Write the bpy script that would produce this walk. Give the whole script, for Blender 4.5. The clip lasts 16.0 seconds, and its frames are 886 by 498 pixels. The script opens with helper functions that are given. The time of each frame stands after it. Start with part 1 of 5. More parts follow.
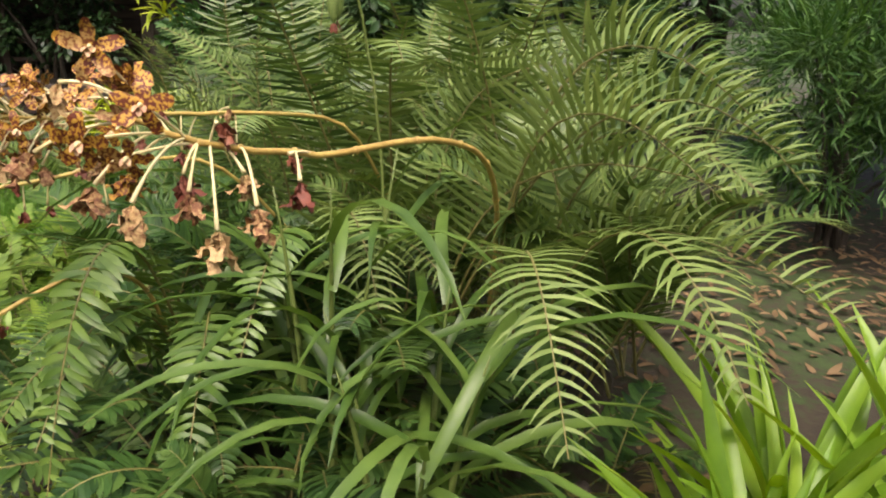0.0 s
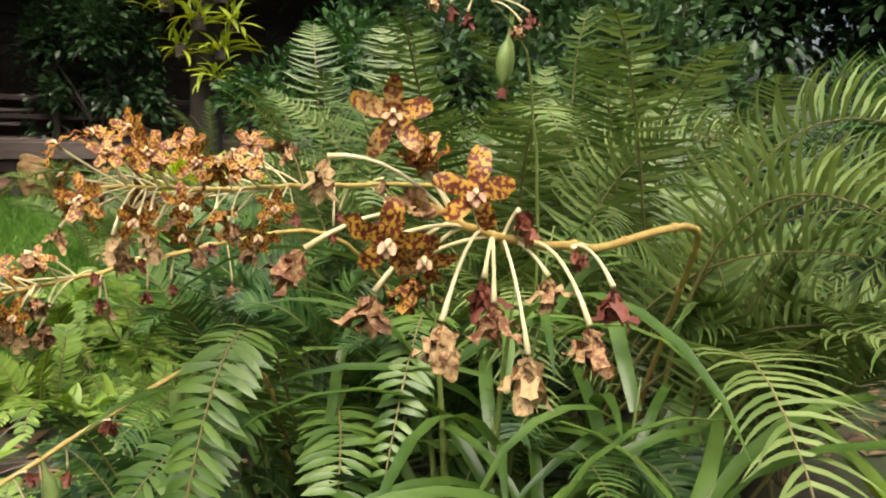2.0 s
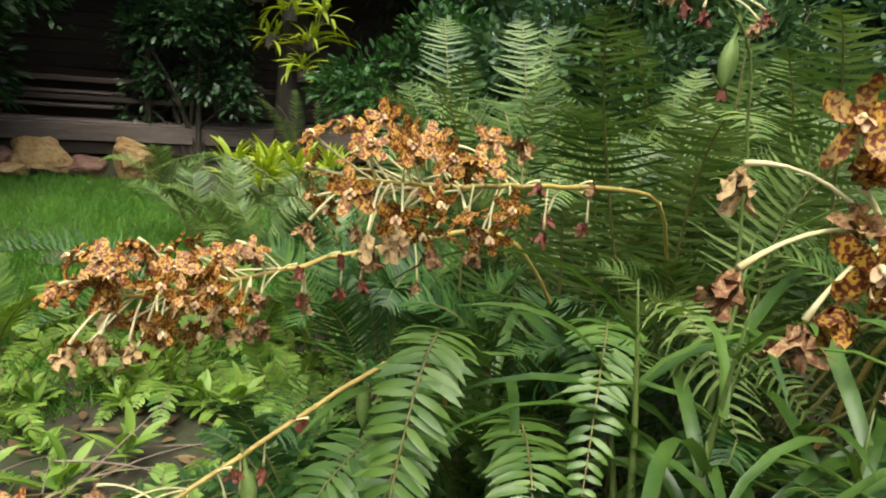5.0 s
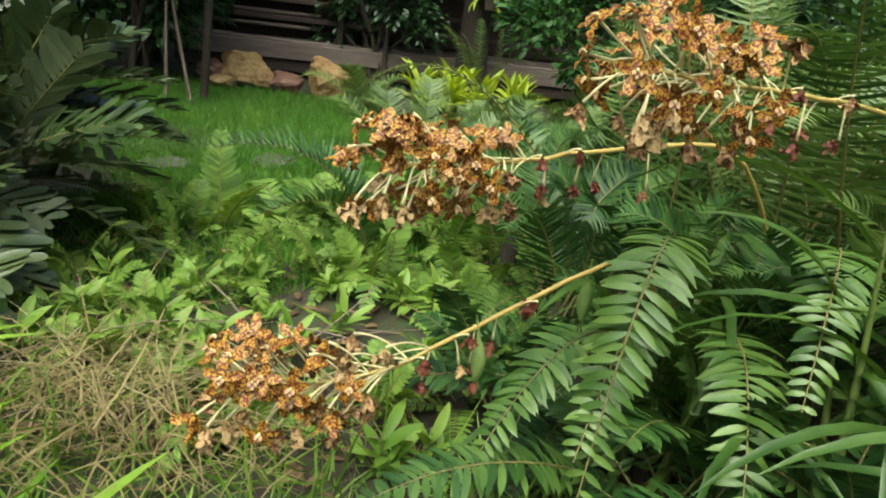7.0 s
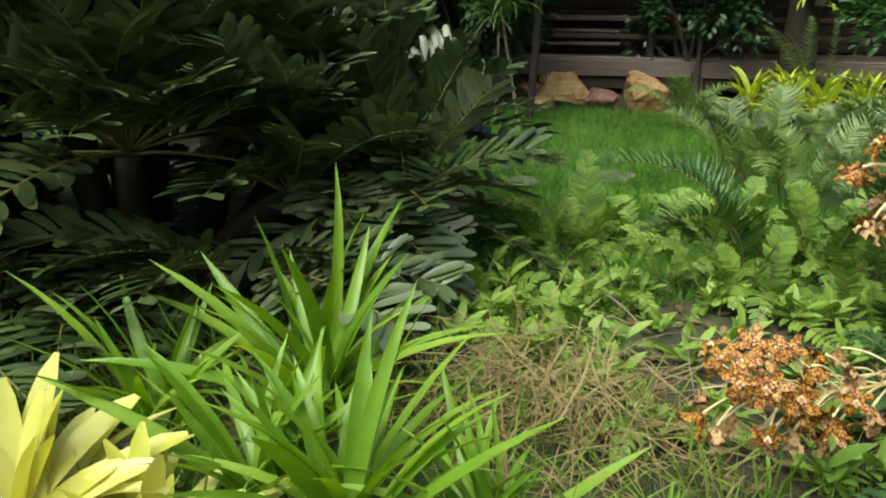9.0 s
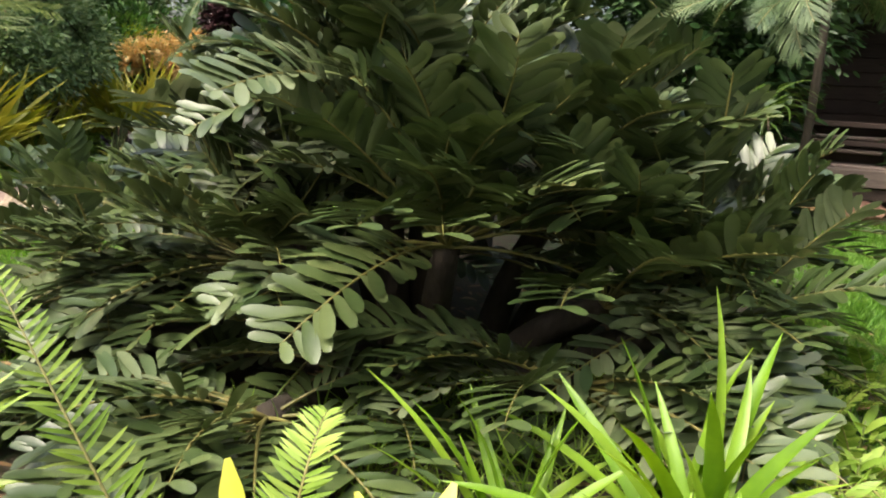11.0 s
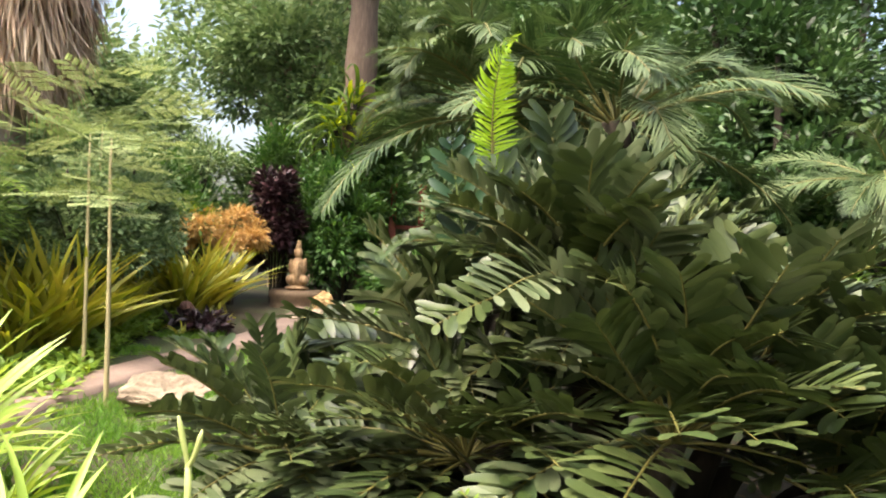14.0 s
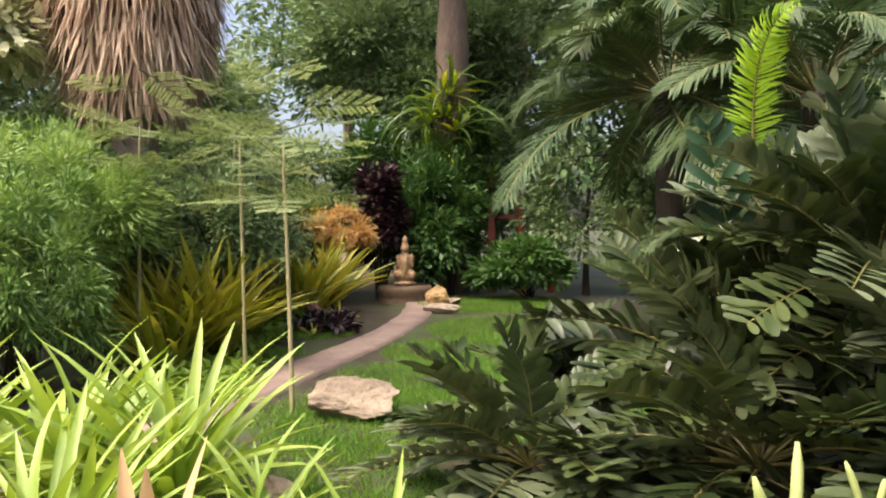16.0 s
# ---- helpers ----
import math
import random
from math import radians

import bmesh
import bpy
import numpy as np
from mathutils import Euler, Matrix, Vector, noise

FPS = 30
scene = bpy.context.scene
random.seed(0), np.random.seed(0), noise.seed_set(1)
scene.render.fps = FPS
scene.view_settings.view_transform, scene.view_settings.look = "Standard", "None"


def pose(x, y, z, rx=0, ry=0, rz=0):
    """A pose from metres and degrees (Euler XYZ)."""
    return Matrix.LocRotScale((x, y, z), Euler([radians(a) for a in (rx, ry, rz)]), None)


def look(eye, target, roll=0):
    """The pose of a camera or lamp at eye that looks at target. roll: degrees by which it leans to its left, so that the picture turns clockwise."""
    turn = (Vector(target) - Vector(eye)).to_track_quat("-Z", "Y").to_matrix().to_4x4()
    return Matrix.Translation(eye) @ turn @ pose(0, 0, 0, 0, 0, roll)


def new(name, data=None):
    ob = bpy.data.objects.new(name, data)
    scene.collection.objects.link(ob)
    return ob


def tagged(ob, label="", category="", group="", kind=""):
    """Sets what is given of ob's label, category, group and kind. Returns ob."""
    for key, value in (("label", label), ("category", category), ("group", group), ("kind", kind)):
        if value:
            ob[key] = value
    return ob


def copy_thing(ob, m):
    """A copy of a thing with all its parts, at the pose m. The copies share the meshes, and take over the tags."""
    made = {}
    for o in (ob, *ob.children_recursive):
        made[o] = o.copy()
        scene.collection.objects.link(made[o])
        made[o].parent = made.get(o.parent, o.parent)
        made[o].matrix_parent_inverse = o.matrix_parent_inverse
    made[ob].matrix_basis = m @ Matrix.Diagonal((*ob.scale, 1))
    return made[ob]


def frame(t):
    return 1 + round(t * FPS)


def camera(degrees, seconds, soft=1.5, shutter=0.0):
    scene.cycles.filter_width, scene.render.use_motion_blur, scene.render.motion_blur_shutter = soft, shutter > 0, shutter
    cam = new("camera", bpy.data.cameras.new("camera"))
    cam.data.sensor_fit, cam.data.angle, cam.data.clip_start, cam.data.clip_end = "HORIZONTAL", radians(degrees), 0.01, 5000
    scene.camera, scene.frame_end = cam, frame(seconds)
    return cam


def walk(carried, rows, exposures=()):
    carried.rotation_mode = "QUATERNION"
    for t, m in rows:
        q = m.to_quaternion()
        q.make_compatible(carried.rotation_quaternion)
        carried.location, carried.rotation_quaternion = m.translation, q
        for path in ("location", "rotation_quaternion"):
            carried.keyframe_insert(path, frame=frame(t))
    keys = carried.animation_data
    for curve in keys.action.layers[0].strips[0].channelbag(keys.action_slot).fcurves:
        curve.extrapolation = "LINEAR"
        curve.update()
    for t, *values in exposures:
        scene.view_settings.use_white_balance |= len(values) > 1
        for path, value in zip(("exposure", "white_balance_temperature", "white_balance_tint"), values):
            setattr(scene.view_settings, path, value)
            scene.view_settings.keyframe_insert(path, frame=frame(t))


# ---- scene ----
cam = camera(62.0, 16.0, soft=2.0)
PATH = [
    (0, (-0.022, -0.045, 1.473), (-0.039, 1.865, 0.88), 2.1),
    (0.5, (-0.149, 0.037, 1.459), (-0.205, 1.967, 0.937), 2.3),
    (1, (-0.261, 0.12, 1.455), (-0.279, 2.054, 0.944), 0.3),
    (1.5, (-0.36, 0.158, 1.453), (-0.426, 2.1, 0.982), 1.5),
    (2, (-0.42, 0.208, 1.452), (-0.485, 2.159, 1.019), 3.0),
    (2.5, (-0.466, 0.238, 1.452), (-0.509, 2.195, 1.043), 2.9),
    (3, (-0.538, 0.248, 1.451), (-0.523, 2.203, 1.028), 3.0),
    (3.5, (-0.612, 0.287, 1.442), (-0.659, 2.234, 0.99), 2.0),
    (3.7, (-0.641, 0.299, 1.439), (-0.721, 2.248, 0.997), 2.4),
    (5.8, (-0.843, 0.21, 1.415), (-1.141, 2.135, 0.962), 6.1),
    (6, (-0.86, 0.192, 1.411), (-1.203, 2.11, 0.962), 6.3),
    (6.5, (-0.902, 0.15, 1.376), (-1.371, 2.028, 0.872), 7.2),
    (7, (-0.929, 0.124, 1.321), (-1.501, 1.93, 0.679), 7.4),
    (7.5, (-0.922, 0.064, 1.319), (-1.67, 1.78, 0.617), 5.5),
    (8, (-0.925, 0.002, 1.345), (-1.911, 1.596, 0.646), 5.2),
    (8.5, (-1.044, -0.098, 1.35), (-2.2, 1.383, 0.664), 4.3),
    (9, (-1.263, -0.249, 1.35), (-2.474, 1.2, 0.692), 0.5),
    (9.5, (-1.479, -0.364, 1.359), (-2.818, 0.965, 0.697), 2.0),
    (10, (-1.71, -0.46, 1.371), (-3.113, 0.83, 0.766), 2.6),
    (10.2, (-1.79, -0.474, 1.372), (-3.235, 0.77, 0.769), 2.1),
    (12.3, (-2.02, -0.794, 1.397), (-3.705, 0.269, 1.218), 3.3),
    (12.5, (-2.066, -0.853, 1.407), (-3.749, 0.216, 1.252), 1.7),
    (13, (-2.247, -0.993, 1.468), (-3.865, 0.182, 1.402), 0.0),
    (13.5, (-2.379, -1.186, 1.469), (-3.966, 0.031, 1.442), 2.8),
    (14, (-2.481, -1.413, 1.48), (-4.089, -0.223, 1.462), 2.6),
    (14.5, (-2.618, -1.585, 1.48), (-4.308, -0.516, 1.478), 2.6),
    (15, (-2.856, -1.764, 1.475), (-4.601, -0.786, 1.447), 0.8),
    (15.5, (-3.036, -1.918, 1.465), (-4.783, -0.944, 1.427), 3.1),
    (16, (-3.209, -2.066, 1.491), (-4.908, -1.012, 1.44), -0.2),
]
walk(cam, [(t, look(eye, target, roll)) for t, eye, target, roll in PATH], [(0, 1.1, 6650, 14), (3.7, 1.0, 6250, 3), (6, 0.96, 6100, -4), (7.5, 0.95, 6000, -7), (9, 0.92, 6100, -5), (10.2, 1.15, 6500, 3), (12.3, 2.4, 6900, 8), (13.1, 2.2, 7050, 8), (13.5, 2.2, 7050, 8), (14.5, 1.9, 6850, 13), (16, 1.55, 6800, 14)])

# ---- world and light: a bright overcast sky, soft light from high above ----
world = bpy.data.worlds.new("sky")
scene.world = world
world.use_nodes = True
wn = world.node_tree
sky = wn.nodes.new("ShaderNodeTexSky")
sky.sky_type, sky.sun_disc = "NISHITA", False
sky.sun_elevation, sky.sun_rotation = radians(62), radians(176)
sky.air_density, sky.dust_density, sky.ozone_density = 0.9, 7.0, 0.6
wn.links.new(sky.outputs[0], wn.nodes["Background"].inputs[0])
wn.nodes["Background"].inputs[1].default_value = 0.145
sun = new("sun", bpy.data.lights.new("sun", "SUN"))
sun.data.energy, sun.data.angle, sun.data.color = 1.3, radians(50), (1.0, 0.95, 0.86)
sun.matrix_world = pose(0, 0, 20, 28, 0, 4)

rng = np.random.default_rng(7)
UP = np.array((0.0, 0.0, 1.0))


# ---- materials ----
def nodes_of(name):
    m = bpy.data.materials.new(name)
    m.use_nodes = True
    nt = m.node_tree
    return m, nt, nt.nodes["Principled BSDF"], nt.nodes["Material Output"]


def ramp(nt, source, stops):
    r = nt.nodes.new("ShaderNodeValToRGB")
    e = r.color_ramp.elements
    while len(e) < len(stops):
        e.new(0.5)
    for el, (p, c) in zip(e, stops):
        el.position, el.color = p, (*c, 1)
    nt.links.new(source, r.inputs[0])
    return r


def noise_node(nt, scale, detail=4.0, rough=0.6, kind="Object"):
    tc = nt.nodes.new("ShaderNodeTexCoord")
    n = nt.nodes.new("ShaderNodeTexNoise")
    n.inputs["Scale"].default_value, n.inputs["Detail"].default_value, n.inputs["Roughness"].default_value = scale, detail, rough
    nt.links.new(tc.outputs[kind], n.inputs["Vector"])
    return n


def math_node(nt, op, a, b):
    n = nt.nodes.new("ShaderNodeMath")
    n.operation = op
    for k, v in enumerate((a, b)):
        if isinstance(v, (int, float)):
            n.inputs[k].default_value = v
        else:
            nt.links.new(v, n.inputs[k])
    return n.outputs[0]


def bump_to(nt, height, bsdf, strength, distance=0.01):
    b = nt.nodes.new("ShaderNodeBump")
    b.inputs["Strength"].default_value, b.inputs["Distance"].default_value = strength, distance
    nt.links.new(height, b.inputs["Height"])
    nt.links.new(b.outputs[0], bsdf.inputs["Normal"])


def leaf_material(name, dark, mid, light, rough=0.45, thin=0.3, scale=9.0, dead=None, gloss=0.4, dead_at=0.93):
    """A leaf: tone varies over the blade, from leaf to leaf and from frond to frond; light passes through it."""
    m, nt, bsdf, out = nodes_of(name)
    n = noise_node(nt, scale)
    info = nt.nodes.new("ShaderNodeObjectInfo")
    geo = nt.nodes.new("ShaderNodeNewGeometry")
    a = math_node(nt, "MULTIPLY", n.outputs[0], 0.55)
    b = math_node(nt, "MULTIPLY", geo.outputs["Random Per Island"], 0.38)
    c = math_node(nt, "MULTIPLY", info.outputs["Random"], 0.25)
    mixv = math_node(nt, "ADD", math_node(nt, "ADD", a, b), c)
    stops = [(0.3, dark), (0.55, mid), (0.9, light)]
    if dead:
        stops = [(0.28, dark), (0.52, mid), (dead_at - 0.08, light), (dead_at, dead)]
    col = ramp(nt, mixv, stops)
    nt.links.new(col.outputs[0], bsdf.inputs["Base Color"])
    bsdf.inputs["Roughness"].default_value = rough
    bsdf.inputs["Specular IOR Level"].default_value = gloss
    fine = noise_node(nt, scale * 12)
    bump_to(nt, fine.outputs[0], bsdf, 0.25, 0.004)
    tr = nt.nodes.new("ShaderNodeBsdfTranslucent")
    hs = nt.nodes.new("ShaderNodeHueSaturation")
    hs.inputs["Hue"].default_value, hs.inputs["Saturation"].default_value, hs.inputs["Value"].default_value = 0.485, 1.1, 1.15
    nt.links.new(col.outputs[0], hs.inputs["Color"])
    nt.links.new(hs.outputs[0], tr.inputs["Color"])
    mx = nt.nodes.new("ShaderNodeMixShader")
    mx.inputs[0].default_value = thin
    nt.links.new(bsdf.outputs[0], mx.inputs[1])
    nt.links.new(tr.outputs[0], mx.inputs[2])
    nt.links.new(mx.outputs[0], out.inputs[0])
    return m


def rough_material(name, stops, scale, rough=0.85, bump=0.5, distance=0.02, stretch=None, fine=6.0):
    """A rough surface in two scales of noise: bark, soil, stone, old timber, concrete."""
    m, nt, bsdf, out = nodes_of(name)
    n1, n2 = noise_node(nt, scale, 6.0, 0.65), noise_node(nt, scale * fine, 5.0, 0.7)
    if stretch:
        for n in (n1, n2):
            mp = nt.nodes.new("ShaderNodeMapping")
            mp.inputs["Scale"].default_value = stretch
            src = n.inputs["Vector"].links[0].from_socket
            nt.links.new(src, mp.inputs[0])
            nt.links.new(mp.outputs[0], n.inputs["Vector"])
    info = nt.nodes.new("ShaderNodeObjectInfo")
    v = math_node(nt, "ADD", math_node(nt, "MULTIPLY", n1.outputs[0], 0.6), math_node(nt, "MULTIPLY", n2.outputs[0], 0.4))
    v = math_node(nt, "ADD", v, math_node(nt, "MULTIPLY", math_node(nt, "SUBTRACT", info.outputs["Random"], 0.5), 0.12))
    col = ramp(nt, v, stops)
    nt.links.new(col.outputs[0], bsdf.inputs["Base Color"])
    bsdf.inputs["Roughness"].default_value = rough
    bump_to(nt, v, bsdf, bump, distance)
    return m


M = {}
M["fern"] = leaf_material("fern_leaf", (0.030, 0.064, 0.012), (0.10, 0.168, 0.032), (0.26, 0.345, 0.10), 0.42, 0.25, 5, gloss=0.5)
# dark fern green; on the sword ferns it stands in for deep shade
M["fern_dark"] = leaf_material("dark_shaded_fern_leaf", (0.014, 0.042, 0.010), (0.045, 0.105, 0.020), (0.13, 0.215, 0.045), 0.42, 0.2, 5, gloss=0.45)
M["fern_light"] = leaf_material("light_fern_leaf", (0.075, 0.15, 0.02), (0.17, 0.28, 0.04), (0.31, 0.42, 0.085), 0.5, 0.3, 5, gloss=0.35)
M["fern_pale"] = leaf_material("pale_fern_leaf", (0.07, 0.12, 0.03), (0.16, 0.235, 0.06), (0.32, 0.41, 0.13), 0.5, 0.3, 5, gloss=0.35)
M["sword"] = leaf_material("sword_fern_leaf", (0.028, 0.070, 0.011), (0.082, 0.155, 0.025), (0.19, 0.285, 0.055), 0.38, 0.2, 6, gloss=0.5)
M["fern_dry"] = leaf_material("dry_fern_leaf", (0.09, 0.05, 0.02), (0.17, 0.10, 0.035), (0.20, 0.20, 0.06), 0.7, 0.2, 6)
M["strap"] = leaf_material("orchid_leaf", (0.020, 0.055, 0.009), (0.063, 0.125, 0.019), (0.17, 0.27, 0.055), 0.35, 0.3, 5, gloss=0.5)
M["pandan"] = leaf_material("pandan_leaf", (0.06, 0.15, 0.010), (0.16, 0.30, 0.02), (0.33, 0.48, 0.06), 0.38, 0.35, 4, gloss=0.5)
M["pandan_pale"] = leaf_material("pale_pandan_leaf", (0.12, 0.22, 0.03), (0.26, 0.39, 0.06), (0.46, 0.56, 0.15), 0.4, 0.3, 4, gloss=0.5)
M["bromeliad"] = leaf_material("yellow_bromeliad_leaf", (0.34, 0.38, 0.03), (0.56, 0.56, 0.09), (0.76, 0.74, 0.30), 0.35, 0.3, 5, gloss=0.5)
M["brom_pink"] = leaf_material("pinkish_bromeliad_leaf", (0.60, 0.36, 0.16), (0.72, 0.48, 0.24), (0.78, 0.62, 0.32), 0.35, 0.25, 3, gloss=0.5)
M["brom_green"] = leaf_material("olive_bromeliad_leaf", (0.08, 0.135, 0.015), (0.23, 0.27, 0.03), (0.54, 0.47, 0.09), 0.35, 0.3, 3, dead=(0.36, 0.20, 0.07), gloss=0.5)
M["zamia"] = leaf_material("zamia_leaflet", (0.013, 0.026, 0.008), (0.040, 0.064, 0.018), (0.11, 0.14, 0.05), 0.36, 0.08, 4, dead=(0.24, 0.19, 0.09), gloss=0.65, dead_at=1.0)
# worn leaflets; the pale tones also carry painted sky sheen
M["zamia_pale"] = leaf_material("worn_sheen_zamia_leaflet", (0.035, 0.065, 0.025), (0.095, 0.125, 0.058), (0.20, 0.23, 0.13), 0.36, 0.12, 4, dead=(0.36, 0.29, 0.15), gloss=0.6, dead_at=0.95)
M["zamia_blue"] = leaf_material("young_zamia_leaflet", (0.010, 0.036, 0.015), (0.025, 0.068, 0.029), (0.06, 0.12, 0.055), 0.35, 0.1, 4, gloss=0.6)
M["cycad"] = leaf_material("cycad_leaflet", (0.15, 0.30, 0.02), (0.26, 0.45, 0.03), (0.42, 0.60, 0.06), 0.4, 0.4, 4)
M["palm"] = leaf_material("palm_leaflet", (0.022, 0.055, 0.018), (0.06, 0.108, 0.034), (0.14, 0.19, 0.078), 0.55, 0.2, 4, gloss=0.5)
M["shrub_dark"] = leaf_material("dark_shrub_leaf", (0.012, 0.034, 0.011), (0.036, 0.085, 0.025), (0.095, 0.165, 0.055), 0.4, 0.2, 3, gloss=0.5)
M["shrub_mid"] = leaf_material("shrub_leaf", (0.02, 0.065, 0.015), (0.05, 0.125, 0.025), (0.12, 0.22, 0.05), 0.45, 0.3, 3)
M["bamboo"] = leaf_material("bamboo_leaf", (0.055, 0.13, 0.03), (0.17, 0.29, 0.07), (0.34, 0.47, 0.15), 0.45, 0.3, 3)
M["shrub_lime"] = leaf_material("lime_shrub_leaf", (0.13, 0.22, 0.015), (0.32, 0.42, 0.03), (0.55, 0.60, 0.08), 0.45, 0.35, 3)
M["herb"] = leaf_material("herb_leaf", (0.075, 0.16, 0.018), (0.18, 0.30, 0.04), (0.34, 0.45, 0.085), 0.45, 0.3, 6)
M["orange"] = leaf_material("orange_croton_leaf", (0.36, 0.20, 0.06), (0.58, 0.39, 0.15), (0.68, 0.56, 0.26), 0.45, 0.3, 3)
M["purple"] = leaf_material("purple_leaf", (0.008, 0.004, 0.006), (0.022, 0.010, 0.013), (0.055, 0.022, 0.026), 0.35, 0.1, 3, gloss=0.5)
M["cream"] = leaf_material("cream_leaf", (0.34, 0.38, 0.18), (0.66, 0.66, 0.42), (0.84, 0.82, 0.64), 0.5, 0.35, 3)
M["tree"] = leaf_material("tree_leaf", (0.055, 0.11, 0.04), (0.14, 0.22, 0.085), (0.31, 0.39, 0.19), 0.5, 0.3, 1.5)
M["sapling"] = leaf_material("sapling_leaf", (0.09, 0.15, 0.04), (0.195, 0.26, 0.095), (0.38, 0.43, 0.21), 0.5, 0.4, 3)
M["grass"] = leaf_material("grass_blade", (0.035, 0.11, 0.012), (0.085, 0.22, 0.022), (0.20, 0.36, 0.05), 0.5, 0.35, 2)
M["dry"] = leaf_material("dry_straw", (0.12, 0.085, 0.03), (0.26, 0.20, 0.08), (0.42, 0.36, 0.17), 0.7, 0.2, 6)
M["skirt_old"] = leaf_material("weathered_palm_leaf", (0.12, 0.08, 0.065), (0.42, 0.32, 0.27), (0.78, 0.70, 0.64), 0.7, 0.12, 3.5)
M["skirt"] = leaf_material("dead_palm_leaf", (0.15, 0.085, 0.05), (0.46, 0.31, 0.20), (0.76, 0.60, 0.43), 0.7, 0.15, 2.5)
M["litter"] = leaf_material("fallen_leaf", (0.05, 0.03, 0.015), (0.15, 0.09, 0.04), (0.32, 0.22, 0.11), 0.7, 0.1, 8)
M["stem"] = rough_material("green_stem", [(0.3, (0.07, 0.11, 0.02)), (0.7, (0.16, 0.2, 0.05))], 20, 0.5, 0.15, 0.003)
M["shoot"] = rough_material("pale_shoot", [(0.3, (0.24, 0.30, 0.08)), (0.7, (0.42, 0.48, 0.18))], 30, 0.5, 0.15, 0.003)
M["rachis"] = rough_material("fern_stalk", [(0.3, (0.10, 0.10, 0.025)), (0.7, (0.22, 0.19, 0.06))], 30, 0.5, 0.15, 0.003)
M["stalk"] = rough_material("flower_stalk", [(0.3, (0.33, 0.20, 0.05)), (0.55, (0.50, 0.36, 0.10)), (0.75, (0.42, 0.40, 0.12))], 25, 0.5, 0.2, 0.003)
M["pedicel"] = rough_material("pedicel", [(0.3, (0.60, 0.50, 0.22)), (0.7, (0.78, 0.70, 0.42))], 30, 0.5, 0.1, 0.002)
M["pod"] = rough_material("seed_pod", [(0.3, (0.13, 0.21, 0.05)), (0.7, (0.28, 0.36, 0.11))], 40, 0.45, 0.2, 0.003)
M["bark"] = rough_material("dark_bark", [(0.25, (0.012, 0.009, 0.006)), (0.5, (0.036, 0.027, 0.018)), (0.8, (0.085, 0.066, 0.046))], 6, 0.9, 0.9, 0.03, (1, 1, 0.25))
M["bark_pale"] = rough_material("pale_bark", [(0.25, (0.08, 0.06, 0.045)), (0.5, (0.22, 0.16, 0.12)), (0.8, (0.42, 0.34, 0.27))], 5, 0.9, 0.9, 0.03, (1, 1, 0.2))
M["bark_mid"] = rough_material("peeling_bark", [(0.25, (0.05, 0.035, 0.028)), (0.5, (0.14, 0.095, 0.07)), (0.8, (0.30, 0.22, 0.17))], 4, 0.9, 1.0, 0.05, (1, 1, 0.15))
M["cane"] = rough_material("pale_cane", [(0.3, (0.24, 0.21, 0.10)), (0.7, (0.42, 0.36, 0.20))], 12, 0.6, 0.3, 0.004)
M["ochre"] = rough_material("ochre_rock", [(0.22, (0.06, 0.035, 0.02)), (0.42, (0.28, 0.16, 0.06)), (0.6, (0.46, 0.32, 0.15)), (0.8, (0.60, 0.50, 0.32))], 3.2, 0.85, 1.0, 0.05)
M["redrock"] = rough_material("red_rock", [(0.25, (0.06, 0.03, 0.022)), (0.5, (0.20, 0.10, 0.07)), (0.8, (0.36, 0.24, 0.17))], 3.5, 0.85, 1.0, 0.04)
M["boulder"] = rough_material("grey_tan_stone", [(0.25, (0.08, 0.055, 0.04)), (0.5, (0.27, 0.21, 0.15)), (0.75, (0.48, 0.41, 0.31))], 4, 0.9, 1.0, 0.03)
M["path"] = rough_material("worn_concrete", [(0.25, (0.08, 0.055, 0.045)), (0.5, (0.20, 0.14, 0.115)), (0.8, (0.34, 0.26, 0.22))], 1.6, 0.9, 0.6, 0.01, fine=14)
M["paver"] = rough_material("mossy_paver", [(0.25, (0.035, 0.03, 0.025)), (0.5, (0.085, 0.075, 0.06)), (0.8, (0.16, 0.14, 0.11))], 5, 0.9, 0.7, 0.01)
M["timber"] = rough_material("old_brown_timber", [(0.25, (0.016, 0.010, 0.008)), (0.5, (0.046, 0.028, 0.021)), (0.8, (0.10, 0.068, 0.052))], 4, 0.75, 0.4, 0.006, (0.15, 1, 1))
M["deck"] = rough_material("grey_deck_timber", [(0.25, (0.07, 0.052, 0.045)), (0.5, (0.17, 0.13, 0.11)), (0.8, (0.30, 0.24, 0.21))], 4, 0.7, 0.4, 0.006, (0.15, 1, 1))
M["redpost"] = rough_material("red_painted_timber", [(0.25, (0.12, 0.025, 0.015)), (0.6, (0.25, 0.06, 0.035)), (0.85, (0.34, 0.12, 0.07))], 5, 0.6, 0.3, 0.005)
M["statue"] = rough_material("sandstone", [(0.25, (0.11, 0.06, 0.03)), (0.5, (0.36, 0.24, 0.13)), (0.8, (0.60, 0.46, 0.29))], 8, 0.85, 0.8, 0.02)
M["plinth"] = rough_material("brown_plinth", [(0.25, (0.04, 0.025, 0.015)), (0.5, (0.12, 0.08, 0.05)), (0.8, (0.22, 0.16, 0.10))], 5, 0.9, 0.8, 0.02)
M["roof"] = rough_material("dark_shingle", [(0.3, (0.02, 0.016, 0.013)), (0.7, (0.06, 0.05, 0.04))], 5, 0.9, 0.5, 0.02)


